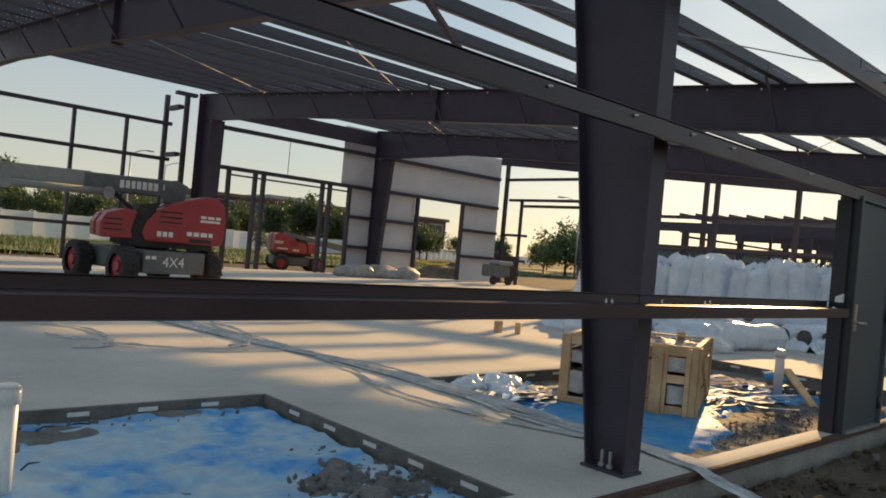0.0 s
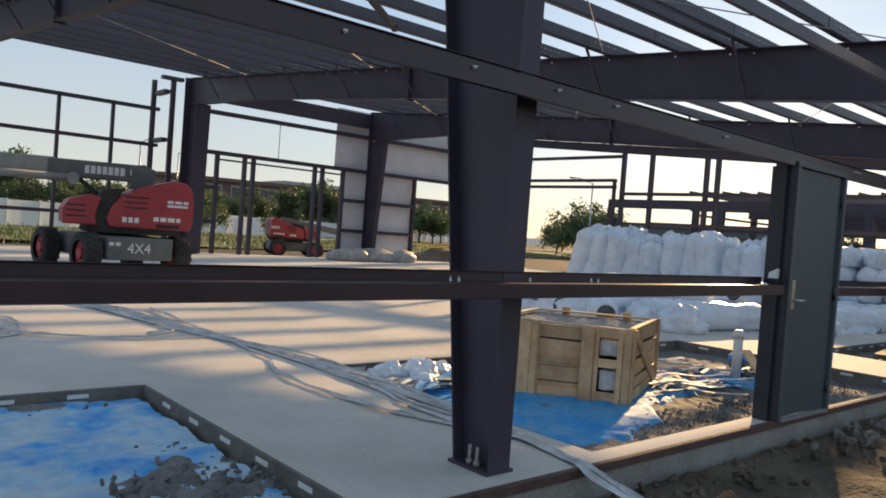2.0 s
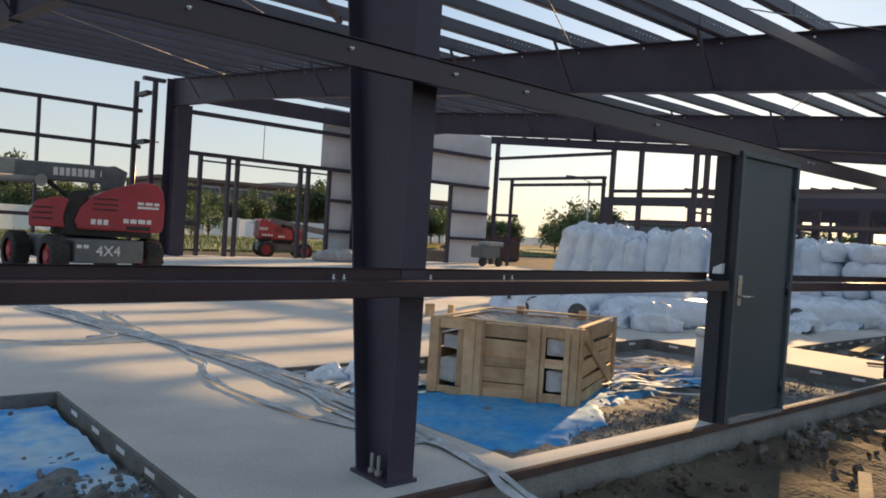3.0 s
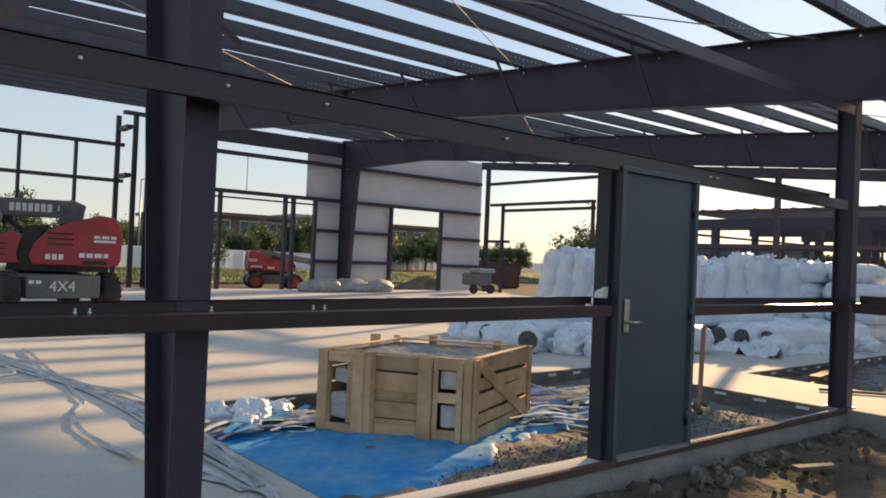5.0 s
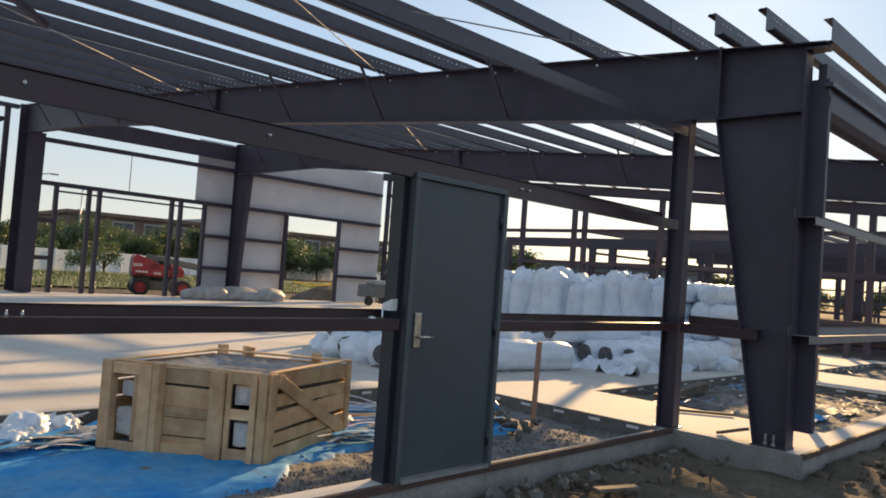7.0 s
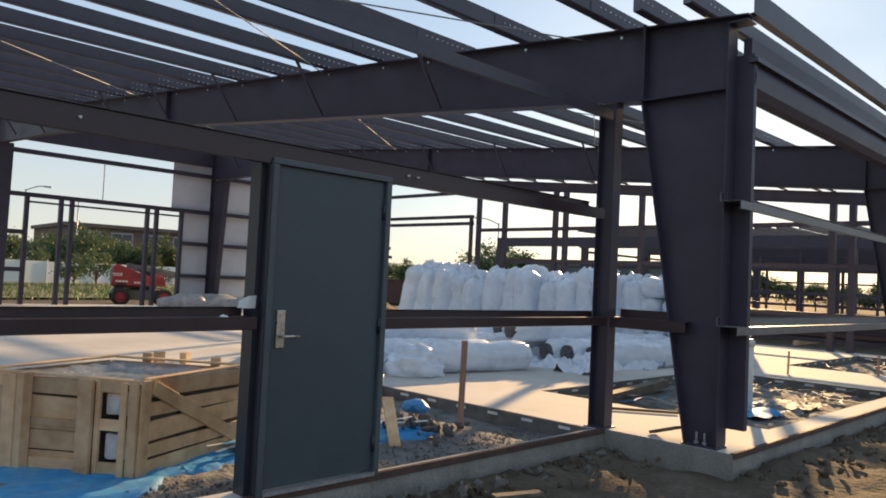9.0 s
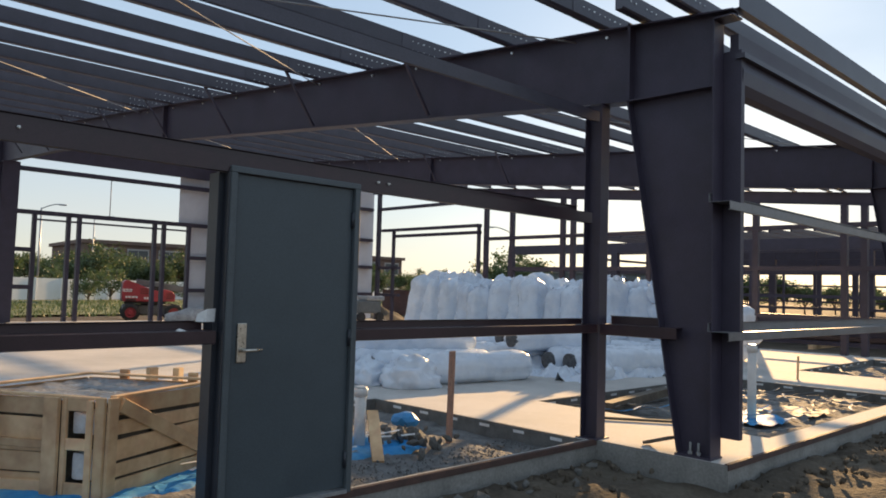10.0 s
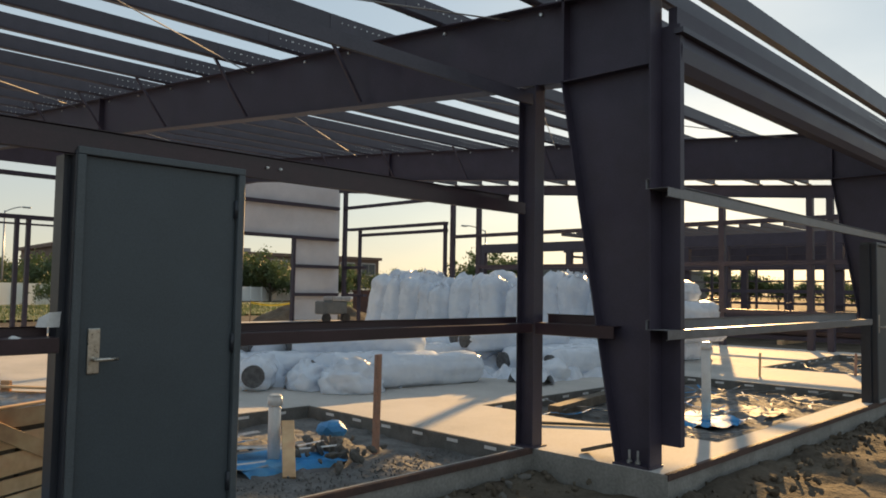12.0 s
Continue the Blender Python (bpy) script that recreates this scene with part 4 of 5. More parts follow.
# ---- insulation rolls ----
def roll_mesh(length, r, seed, upright=False):
    """Cylinder in loose plastic wrap: wrinkled skin, gathered ends."""
    n, m = 28, 26
    wrap, core = B(), B()
    rings = []
    for j in range(m + 1):
        u = j / m
        x = -length / 2 - 0.06 + (length + 0.12) * u
        e = min(u, 1 - u)
        k = min(1.0, 0.35 + (e / 0.09) ** 0.6 * 0.65) if e < 0.09 else 1.0
        if upright:
            nk = 0.38 + 0.30 * abs(math.sin(seed * 2.3))
            k = min(1.0, nk * 0.8 + (u / 0.11) ** 0.5 * (1 - nk * 0.8))
            k *= 1 + 0.10 * noise.noise(Vector((x * 1.7, seed, 2)))
        ring = []
        for i in range(n):
            a = i * math.tau / n
            wr = 0.06 * noise.noise(Vector((math.cos(a) * 2.2, math.sin(a) * 2.2, x * 1.2 + seed))) + 0.05 * abs(noise.noise(Vector((a * 3.0, x * 3.5, seed + 3)))) + (0.09 * noise.noise(Vector((a * 4, seed, 8))) if e < 0.06 else 0) + 0.035 * noise.noise(Vector((math.cos(a) * 7, math.sin(a) * 7, x * 6 + seed)))
            rr = r * k * (1 + wr * (2.4 if upright else 2.8)) + ((0.03 * math.cos(a * 7 + seed + x * 2) + 0.05 * noise.noise(Vector((a * 2.5, x * 0.8, seed + 11)))) * (1.1 - u) if upright else 0)
            z = rr * math.sin(a)
            if not upright:
                z = max(z, -r * 0.86)
            ring.append(wrap.verts.new((x + (0.14 * noise.noise(Vector((math.cos(a) * 1.6, math.sin(a) * 1.6, seed))) * max(0.0, 1 - u / 0.25) if upright else 0), rr * math.cos(a), z + (0 if upright else r * 0.86))))
        rings.append(ring)
    for j in range(m):
        for i in range(n):
            wrap.faces.new((rings[j][i], rings[j][(i + 1) % n], rings[j + 1][(i + 1) % n], rings[j + 1][i])).smooth = True
    wrap.faces.new(rings[0])
    wrap.faces.new(rings[-1])
    z0 = 0 if upright else r * 0.86
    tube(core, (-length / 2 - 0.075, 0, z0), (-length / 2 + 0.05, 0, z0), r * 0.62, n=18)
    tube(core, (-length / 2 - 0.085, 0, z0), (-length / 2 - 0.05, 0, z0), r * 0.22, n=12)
    return mesh_of(wrap, "wrap", M_WRAP), mesh_of(core, "core", M_CORE)


LYING = [roll_mesh(2.1, 0.25, s) for s in range(6)]
UP = [roll_mesh(1.72, 0.37, 30 + s, True) for s in range(7)]


def torn_mesh(seed):
    """Ragged collar of torn film standing up from a gathered roll end (the roll's end lies at -x)."""
    bm = B()
    n = 40
    rings = []
    for j in range(5):
        row = []
        for i in range(n):
            a = i * math.tau / n
            flare = 0.16 + 0.05 * j * (0.6 + 0.8 * noise.noise(Vector((math.cos(a) * 1.5, math.sin(a) * 1.5, seed))))
            flare += 0.025 * math.cos(a * 9 + seed)
            up = j * 0.045 * (0.5 + 1.3 * abs(noise.noise(Vector((math.cos(a) * 2.5, math.sin(a) * 2.5, seed + 4)))))
            row.append(bm.verts.new((-0.80 - up, flare * math.cos(a), flare * math.sin(a))))
        rings.append(row)
    for j in range(4):
        for i in range(n):
            if j < 2 or noise.noise(Vector((i * 0.45, j, seed))) > -0.1:
                bm.faces.new((rings[j][i], rings[j][(i + 1) % n], rings[j + 1][(i + 1) % n], rings[j + 1][i])).smooth = True
    return mesh_of(bm, "torn_wrap", M_WRAP)


TORN = [torn_mesh(s) for s in range(5)]


def roll(meshes, m, label, group):
    t = new("insulation_roll")
    t.matrix_basis = m
    tagged(t, label, "insulation roll", group)
    shared("wrap", meshes[0], t, Matrix.Identity(4))
    if meshes in UP and UP.index(meshes) in (1, 4):
        shared("torn_wrap", TORN[UP.index(meshes) % 5], t, Matrix.Identity(4))
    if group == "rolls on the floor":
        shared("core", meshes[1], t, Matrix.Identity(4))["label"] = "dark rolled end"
    return t


random.seed(11)
for k, (x, y, a) in enumerate(((13.95, 6.42, -9), (13.6, 7.05, -20), (13.1, 7.8, -10), (12.7, 8.7, 18), (13.4, 9.4, -12), (15.0, 8.3, -20), (14.3, 10.3, -12), (18.1, 7.7, -14), (18.2, 7.25, -12), (17.2, 6.45, -12), (17.25, 5.98, -14), (17.4, 5.5, -18), (19.3, 6.75, -16), (16.0, 7.6, -20), (18.4, 8.3, -16), (15.6, 9.4, -20), (17.5, 9.1, -22), (17.9, 9.8, -18), (15.9, 10.6, -15), (17.2, 11.6, -14), (12.2, 8.1, 50), (19.3, 5.9, -8))):
    roll(LYING[k % 6], pose(x, y, SLAB, 0, 0, a), "white plastic-wrapped insulation roll lying on the slab", "rolls on the floor")
for k, (x, y, a, z) in enumerate(((13.6, 7.6, -28, 0.36), (16.8, 6.9, -20, 0.36), (13.2, 8.4, -5, 0.36), (17.2, 7.5, -24, 0.36))):
    roll(LYING[(k + 1) % 6], pose(x, y, SLAB + z, 0, 0, a), "white plastic-wrapped insulation roll resting on two others", "rolls on the floor")
k = 0
for row, xr in enumerate((20.3, 20.95)):
    y = 14.75
    while y > 6.9:
        lean = 19 * max(0.0, (y - 10.5) / 4.0) + random.uniform(-5, 5)
        roll(UP[k % 7], pose(xr + random.uniform(-0.16, 0.12), y, SLAB + 0.82 + 0.12 * row + random.uniform(-0.16, 0.14), lean, 0, 0) @ pose(0, 0, 0, 0, 90 + random.uniform(-5, 5), 0) @ pose(0, 0, 0, random.uniform(0, 360)), "white plastic-wrapped insulation roll standing in a tight stack", "standing rolls")
        y -= random.uniform(0.54, 0.74)
        k += 1
for k, (x, y, z) in enumerate(((21.2, 6.95, 0), (21.3, 6.45, 0), (21.4, 5.95, 0), (21.1, 6.75, 0.43), (21.25, 6.2, 0.43), (21.5, 5.7, 0.40), (21.2, 6.9, 0.86), (21.3, 6.4, 0.86), (21.4, 5.9, 0.82), (21.1, 6.75, 1.28), (21.4, 6.25, 1.26))):
    roll(LYING[k % 6], pose(x, y, SLAB + z, 0, 0, -10 + 4 * (k % 4)), "white plastic-wrapped insulation roll lying in a heap", "heaped rolls")


sheet("loose_plastic_wrap", 12.0, 14.6, 7.0, 9.9, SLAB + 0.02, 0.34, M_WRAP, "loose white plastic wrap heaped between the rolls", -0.05, seed=31, ridge=1.3)
sheet("loose_plastic_wrap", 15.2, 18.9, 5.1, 8.6, SLAB + 0.02, 0.32, M_WRAP, "loose white plastic wrap heaped between the rolls", 0.0, seed=37, ridge=1.3)
sheet("loose_plastic_wrap", 12.6, 13.6, 6.3, 7.2, SLAB + 0.02, 0.30, M_WRAP, "torn white plastic wrap at a roll end", -0.1, seed=41, ridge=2)
sheet("loose_plastic_wrap", 5.5, 6.3, 5.25, 5.75, 0.16, 0.16, M_WRAP, "torn white plastic wrap in the sunken bay corner", -0.2, seed=43, ridge=3)


def wad_mesh(seed):
    """Crumpled heap of loose wrap: ridged noise on a low dome."""
    bm = B()
    bmesh.ops.create_icosphere(bm, subdivisions=4, radius=0.36)
    for v in bm.verts:
        p = v.co.copy()
        k = 1 + 0.30 * noise.noise(p * 3.5 + Vector((seed, 0, 0))) + 0.38 * (1 - 2 * abs(noise.noise(p * 7 + Vector((seed, 3, 0))))) * 0.6 + 0.10 * noise.noise(p * 22)
        v.co = Vector((p.x * 1.25 * k, p.y * k, max(0.0, (p.z + 0.12) * k * 0.85)))
    for f in bm.faces:
        f.smooth = True
    return mesh_of(bm, "crumpled_wrap", M_WRAP)


WADS = [wad_mesh(7 * k) for k in range(4)]
for k, (x, y, sc) in enumerate(((5.62, 5.48, 0.42), (5.95, 5.40, 0.5), (6.25, 5.52, 0.36), (5.75, 5.12, 0.3), (8.62, 4.62, 0.34))):
    ob = tagged(new("crumpled_wrap", WADS[(k + 1) % 4]), "crumpled wad of clear plastic wrap in the sunken bay", "plastic wrap", "wads in the crate bay")
    ob.matrix_basis = pose(x, y, 0.14, 0, 0, k * 53) @ Matrix.Scale(sc, 4)
for k, (x, y, sc) in enumerate(((12.65, 6.5, 0.95), (12.35, 7.2, 0.8), (11.95, 8.1, 1.0), (12.1, 8.8, 1.1), (12.6, 9.5, 0.9), (14.0, 8.8, 1.0), (15.15, 8.05, 0.8), (16.1, 5.65, 0.7), (18.7, 5.05, 0.6), (17.0, 8.5, 0.8), (17.6, 8.0, 1.1), (16.6, 9.9, 1.0), (15.0, 9.8, 0.9))):
    ob = tagged(new("crumpled_wrap", WADS[k % 4]), "crumpled heap of loose white plastic wrap on the slab", "plastic wrap", "wrap heaps")
    ob.matrix_basis = pose(x, y, SLAB, 0, 0, k * 67) @ Matrix.Scale(sc, 4)
bm = B()
prism(bm, [(-0.05, 0, 0), (0.05, 0.012, 0), (0.056, 0.012, 0.105), (-0.035, 0, 0.10)], (0.004, 0.003, 0))
prism(bm, [(-0.05, 0, 0), (-0.035, 0, 0.10), (-0.085, 0.06, 0.06), (-0.10, 0.06, 0)], (0.0, 0.004, 0))
ob = tagged(part("folded_paper", bm, M_LABEL), "folded white paper resting on the wall girt", "paper")
ob.matrix_basis = pose(7.35, WALL_Y + 0.05, 1.478) @ Matrix.Scale(0.8, 4)
bm = B()
bmesh.ops.create_icosphere(bm, subdivisions=3, radius=0.022)
for v in bm.verts:
    v.co = Vector((v.co.x * 1.5, v.co.y * 0.8, max(-0.02, v.co.z * 0.8))) * (1 + 0.6 * noise.noise(v.co * 40))
ob = tagged(part("paper_wad", bm, M_LABEL), "small crumpled paper wad on the wall girt", "paper wad")
ob.matrix_basis = pose(7.16, WALL_Y + 0.06, 1.42)


# ---- pipes, stakes, planks ----
def pipe(x, y, h):
    t = thing("drain_pipe", (x, y, 0.10), "white plastic drain pipe standing in the sunken bay", "pipe", "drain pipes")
    part("shaft", tube(B(), (0, 0, 0), (0, 0, h), 0.056, n=20), M_PVC, t)
    bm = B()
    tube(bm, (0, 0, h - 0.07), (0, 0, h + 0.012), 0.066, n=20)
    tube(bm, (0, 0, h + 0.012), (0, 0, h + 0.03), 0.066, 0.045, n=20)
    part("cap", bm, M_PVC, t)


pipe(9.74, 4.03, 0.62)
pipe(14.93, 2.4, 0.99)
pipe(1.02, 4.30, 0.61)


def stake(x, y, h, w, mat, label):
    bm = B()
    box(bm, -w / 2, w / 2, -0.02, 0.02, 0, h)
    bevel(bm, 0.003)
    ob = tagged(part("wooden_stake", bm, mat), label, "stake", "survey stakes")
    ob.matrix_basis = pose(x, y, 0.08, 1.5, -1.5, 20)


stake(10.71, 3.76, 1.0, 0.085, M_ORANGE, "orange-sprayed wooden survey stake in mud")
stake(15.4, 3.1, 0.55, 0.06, M_ORANGE, "orange-sprayed wooden survey stake in mud")
stake(19.4, 3.5, 0.62, 0.08, M_WOOD, "plain wooden stake at the slab edge")
stake(21.0, 2.4, 0.6, 0.07, M_ORANGE, "orange-sprayed wooden survey stake in mud")


def plank_at(p, q, w, h, label, mat=M_WOOD):
    bm = B()
    bar(bm, p, q, w, h)
    bevel(bm, 0.004)
    tagged(part("plank", bm, mat), label, "plank", "loose planks")


plank_at((9.55, 3.5, 0.13), (9.85, 3.98, 0.5), 0.11, 0.035, "pine plank propped in mud beside the pipe")
plank_at((13.6, 3.75, 0.24), (15.9, 4.15, 0.24), 0.16, 0.12, "thick timber lying across the sunken bay", M_OLDWOOD)
plank_at((12.5, 3.2, 0.295), (13.05, 2.45, 0.295), 0.05, 0.03, "dark timber lath on the slab", M_OLDWOOD)
plank_at((8.6, 5.0, 0.2), (9.3, 4.4, 0.26), 0.06, 0.025, "broken pine lath on plastic")
plank_at((8.9, 4.1, 0.2), (9.6, 4.6, 0.22), 0.06, 0.025, "broken pine lath on plastic")
for p, q in (((6.9, 1.2, 0.10), (7.7, 1.5, 0.10)), ((9.1, 1.9, 0.12), (9.5, 1.75, 0.12)), ((11.72, 2.05, 0.29), (11.62, 1.72, 0.40))):
    plank_at(p, q, 0.09, 0.03, "weathered timber scrap lying on dirt", M_OLDWOOD)
bm = B()
bmesh.ops.create_icosphere(bm, subdivisions=2, radius=0.15)
for v in bm.verts:
    v.co = Vector((v.co.x * 1.1, v.co.y, max(-0.06, v.co.z * 0.65))) * (1 + 0.25 * noise.noise(v.co * 9))
ob = tagged(part("blue_wrap", bm, M_BLUE), "crumpled bright blue wrap on rubble", "plastic wrap")
ob.matrix_basis = pose(10.75, 4.5, 0.25)


def lumps(name, spots, mat, label, category):
    """Broken angular lumps, joined: too many to count."""
    bm = B()
    for x, y, z, r in spots:
        vs = bmesh.ops.create_icosphere(bm, subdivisions=1, radius=r)["verts"]
        m = pose(x, y, z, random.uniform(0, 360), random.uniform(0, 360), random.uniform(0, 360))
        sc = Vector((random.uniform(0.7, 1.5), random.uniform(0.6, 1.1), random.uniform(0.35, 0.7)))
        for v in vs:
            v.co = m @ (Vector((v.co.x * sc.x, v.co.y * sc.y, v.co.z * sc.z)) * random.uniform(0.75, 1.2))
    ob = part(name, bm, mat)
    tagged(ob, label, category, kind="stuff")


random.seed(21)
lumps("concrete_rubble", [(10.25 + random.gauss(0, 0.28), 3.95 + random.gauss(0, 0.25), 0.17 + random.uniform(0, 0.06), random.uniform(0.02, 0.075)) for _ in range(42)], M_RUBBLE, "broken grey concrete lumps heaped in mud", "rubble")
lumps("concrete_bits", [(x, 2.36 - abs(random.gauss(0, 0.16)), 0.09, random.uniform(0.02, 0.085)) for x in [random.gauss(8.75, 0.5) for _ in range(26)] + [random.uniform(7.2, 11.2) for _ in range(12)]], M_RUBBLE, "broken grey concrete bits along the slab edge", "rubble")
lumps("mud_clods", [(2.85 + random.gauss(0, 0.24), 3.5 + random.gauss(0, 0.28), 0.185 + random.uniform(-0.03, 0.01), random.uniform(0.008, 0.034)) for _ in range(150)] + [(random.uniform(2.9, 3.25), random.uniform(3.0, 4.9), 0.14, random.uniform(0.01, 0.04)) for _ in range(160)] + [(random.uniform(-0.5, 3.0), random.uniform(5.3, 5.6), 0.19, random.uniform(0.008, 0.026)) for _ in range(50)], M_MUD, "loose grey mud clods beside the blue sheet", "clods")
lumps("gravel", [(random.uniform(6.2, 11.3), random.uniform(2.72, 3.5), 0.14, random.uniform(0.004, 0.015)) for _ in range(1300)], M_MUD, "loose grey gravel inside the slab edge", "gravel")
lumps("dirt_clods", [(x, 2.38 - abs(random.gauss(0, 0.35)) - (1.3 if x > 11.5 else 0), 0.09, random.uniform(0.01, 0.05)) for x in [random.uniform(5.0, 17) for _ in range(420)]], M_DIRT, "dry dirt and concrete clods along the slab edge", "clods")


# ---- boom lift ----
def text_mesh(body_, size, mat):
    cu = bpy.data.curves.new("marking", 'FONT')
    cu.body, cu.size, cu.extrude = body_, size, 0.002
    cu.align_x = 'CENTER'
    ob = bpy.data.objects.new("marking", cu)
    me = bpy.data.meshes.new_from_object(ob)
    bpy.data.objects.remove(ob)
    me.materials.append(mat)
    return me


def wheel(parent, x, y, r, w, side):
    """Tyre with lugs, red rim facing the side."""
    bm = B()
    prof = [(-w / 2, r * 0.6), (-w / 2, r * 0.9), (-w * 0.4, r * 0.97), (w * 0.4, r * 0.97), (w / 2, r * 0.9), (w / 2, r * 0.6)]
    n = 28
    rings = [[bm.verts.new((a, q * math.cos(i * math.tau / n), q * math.sin(i * math.tau / n))) for a, q in prof] for i in range(n)]
    for i in range(n):
        for k in range(len(prof) - 1):
            bm.faces.new((rings[i][k], rings[i][k + 1], rings[(i + 1) % n][k + 1], rings[(i + 1) % n][k])).smooth = k != 2
    for i in range(18):
        m = pose(0, 0, 0, i * 20)
        for s_ in (-1, 1):
            box(bm, 0.01 * s_, s_ * w * 0.47, -0.03, 0.03, r * 0.94, r * 1.0, m @ pose(0, 0, 0, 5 * s_, 0, 18 * s_))
    tyre = part("wheel", bm, M_BLACK, parent, "black lugged tyre")
    tyre.matrix_local = pose(x, y, r)
    bm = B()
    tube(bm, (-w * 0.3, 0, 0), (w * 0.3, 0, 0), r * 0.61, n=24)
    tube(bm, (side * w * 0.3, 0, 0), (side * w * 0.45, 0, 0), r * 0.30, r * 0.24, n=16)
    part("rim", bm, M_RED, tyre, "red wheel rim")


def bars_on(parent, x, y, z, widths, h, rzd, mat=M_WHITE):
    """Plain bars in place of a maker's lettering."""
    u = 0
    for w_ in widths:
        bm = B()
        box(bm, 0, w_, -0.003, 0, 0, h)
        o = part("marking", bm, mat, parent)
        o.matrix_local = pose(x, y, z, 0, 0, rzd) @ pose(u, 0, 0)
        u += w_ + 0.035


def boom_lift(at, rz_, turn, label, boom):
    t = thing("boom_lift", at, label, "boom lift", "red boom lifts", rz=rz_)
    if not boom:
        t.matrix_basis = t.matrix_basis @ Matrix.Scale(0.86, 4)
    bm = B()
    box(bm, -0.72, 0.72, -1.35, 1.35, 0.32, 0.80)
    bevel(bm, 0.05, 2)
    ch = part("chassis", bm, M_LGREY, t, "dark grey chassis")
    o = new("marking", text_mesh("4X4", 0.30, M_WHITE))
    o.parent = ch
    o.matrix_local = pose(-0.04, -1.353, 0.47, 90)
    bars_on(ch, -0.68, -1.352, 0.62, (0.10, 0.10), 0.07, 0)
    for y in (-1.0, 1.0):
        bm = B()
        tube(bm, (-0.95, y, 0.45), (0.95, y, 0.45), 0.09)
        part("axle", bm, M_LGREY, t)
        for sx in (-1, 1):
            wheel(t, sx * 0.98, y, 0.43, 0.33, sx)
    up = thing("turntable", (0, 0, 0.80), "", "")
    for key in ("label", "category"):
        if key in up:
            del up[key]
    up.parent = t
    up.matrix_basis = pose(0, 0, 0.80, 0, 0, turn)
    bm = B()
    tube(bm, (0, 0, 0), (0, 0, 0.14), 0.5, n=28)
    part("slew_ring", bm, M_BLACK, t).matrix_local = pose(0, 0, 0.78)
    # cowlings on both sides of the boom slot
    R = pose(0, 0, 0.86, 0, 0, turn) @ pose(0.22, 0, 0) @ Matrix.Diagonal((0.88, 0.95, 1 if boom else 0.95, 1))
    for y0, y1 in ((-1.05, -0.24), (0.24, 1.05)):
        yy = y0 - 0.004 if y0 < 0 else y1 + 0.007
        bm = B()
        prof = [(-0.42, 0.12), (1.38, 0.12), (1.46, 0.24), (1.47, 0.72), (1.43, 1.0), (1.28, 1.16), (0.95, 1.19), (0.28, 1.0), (-0.20, 0.78), (-0.40, 0.56), (-0.50, 0.30)]
        if not boom:
            prof = [(-0.62, 0.12), (1.30, 0.12), (1.38, 0.30), (1.33, 1.10), (1.18, 1.22), (0.95, 1.18), (0.80, 1.06), (-0.55, 0.66), (-0.68, 0.40)]
        prism(bm, [(x, y0, z) for x, z in prof], (0, y1 - y0, 0))
        bevel(bm, 0.05, 2)
        c = part("cowling", bm, M_RED, t, "red engine cowling")
        c.matrix_local = R
        bm = B()
        prof = [(-1.42, 0.14), (-0.68, 0.14), (-0.78, 0.40), (-0.62, 0.72), (-0.86, 0.78), (-1.30, 0.66), (-1.44, 0.45)]
        prism(bm, [(x, y0, z) for x, z in prof], (0, y1 - y0, 0))
        bevel(bm, 0.04, 2)
        c2 = part("cowling", bm, M_RED, t, "small red cowling")
        c2.matrix_local = R
        bars_on(c, 0.85, yy, 0.70, (0.14, 0.16, 0.12), 0.06, 0)
        bars_on(c, 0.85, yy, 0.62, (0.48,), 0.05, 0)
        bars_on(c, 0.55, yy, 0.30, (0.12, 0.14, 0.16, 0.1), 0.09, 0)
        bars_on(c, -0.15, yy, 0.24, (0.1, 0.1, 0.1), 0.11, 0)
        for k in range(3):
            bm = B()
            box(bm, -0.12, 0.42, yy - 0.006, yy + 0.02, 0.54 + 0.11 * k, 0.57 + 0.11 * k)
            part("vent_slot", bm, M_BLACK, c)
            bm = B()
            box(bm, -1.36, -0.95, yy - 0.006, yy + 0.02, 0.30 + 0.11 * k, 0.33 + 0.11 * k)
            part("vent_slot", bm, M_BLACK, c2)
        bm = B()
        box(bm, 0.62, 1.15, yy - 0.006, yy + 0.02, 0.16, 0.24)
        part("vent_slot", bm, M_BLACK, c)
    bm = B()
    prism(bm, [(-0.95, -0.98, 0.0), (1.2, -0.98, 0.0), (1.2, -0.98, 0.13), (-0.40, -0.98, 0.14), (-0.30, -0.98, 0.7), (-0.10, -0.98, 0.95), (-0.55, -0.98, 0.9), (-0.85, -0.98, 0.5)], (0, 1.96, 0))
    part("turret", bm, M_BLACK, t).matrix_local = R
    bm = B()
    box(bm, 0.2, 1.4, -0.235, 0.235, 0.10, 1.0)
    bevel(bm, 0.04)
    part("counterweight", bm, M_LGREY, t).matrix_local = R
    if boom:
        R2 = R @ pose(0, 0, 0.02, 0, -0.5, 0)
        bm = B()
        prism(bm, [(0.1, -0.2, 0.95), (0.62, -0.2, 1.0), (0.70, -0.2, 1.38), (0.40, -0.2, 1.5), (0.1, -0.2, 1.45)], (0, 0.4, 0))
        bevel(bm, 0.02)
        part("boom_hinge", bm, M_LGREY, t).matrix_local = R2
        bm = B()
        box(bm, -1.75, 0.45, -0.18, 0.18, 1.10, 1.48)
        bevel(bm, 0.02)
        b1 = part("boom", bm, M_LGREY, t, "grey boom section with white marking")
        b1.matrix_local = R2
        bars_on(b1, -0.95, -0.184, 1.21, (0.10, 0.10, 0.09, 0.10, 0.10, 0.10, 0.10), 0.17, 0)
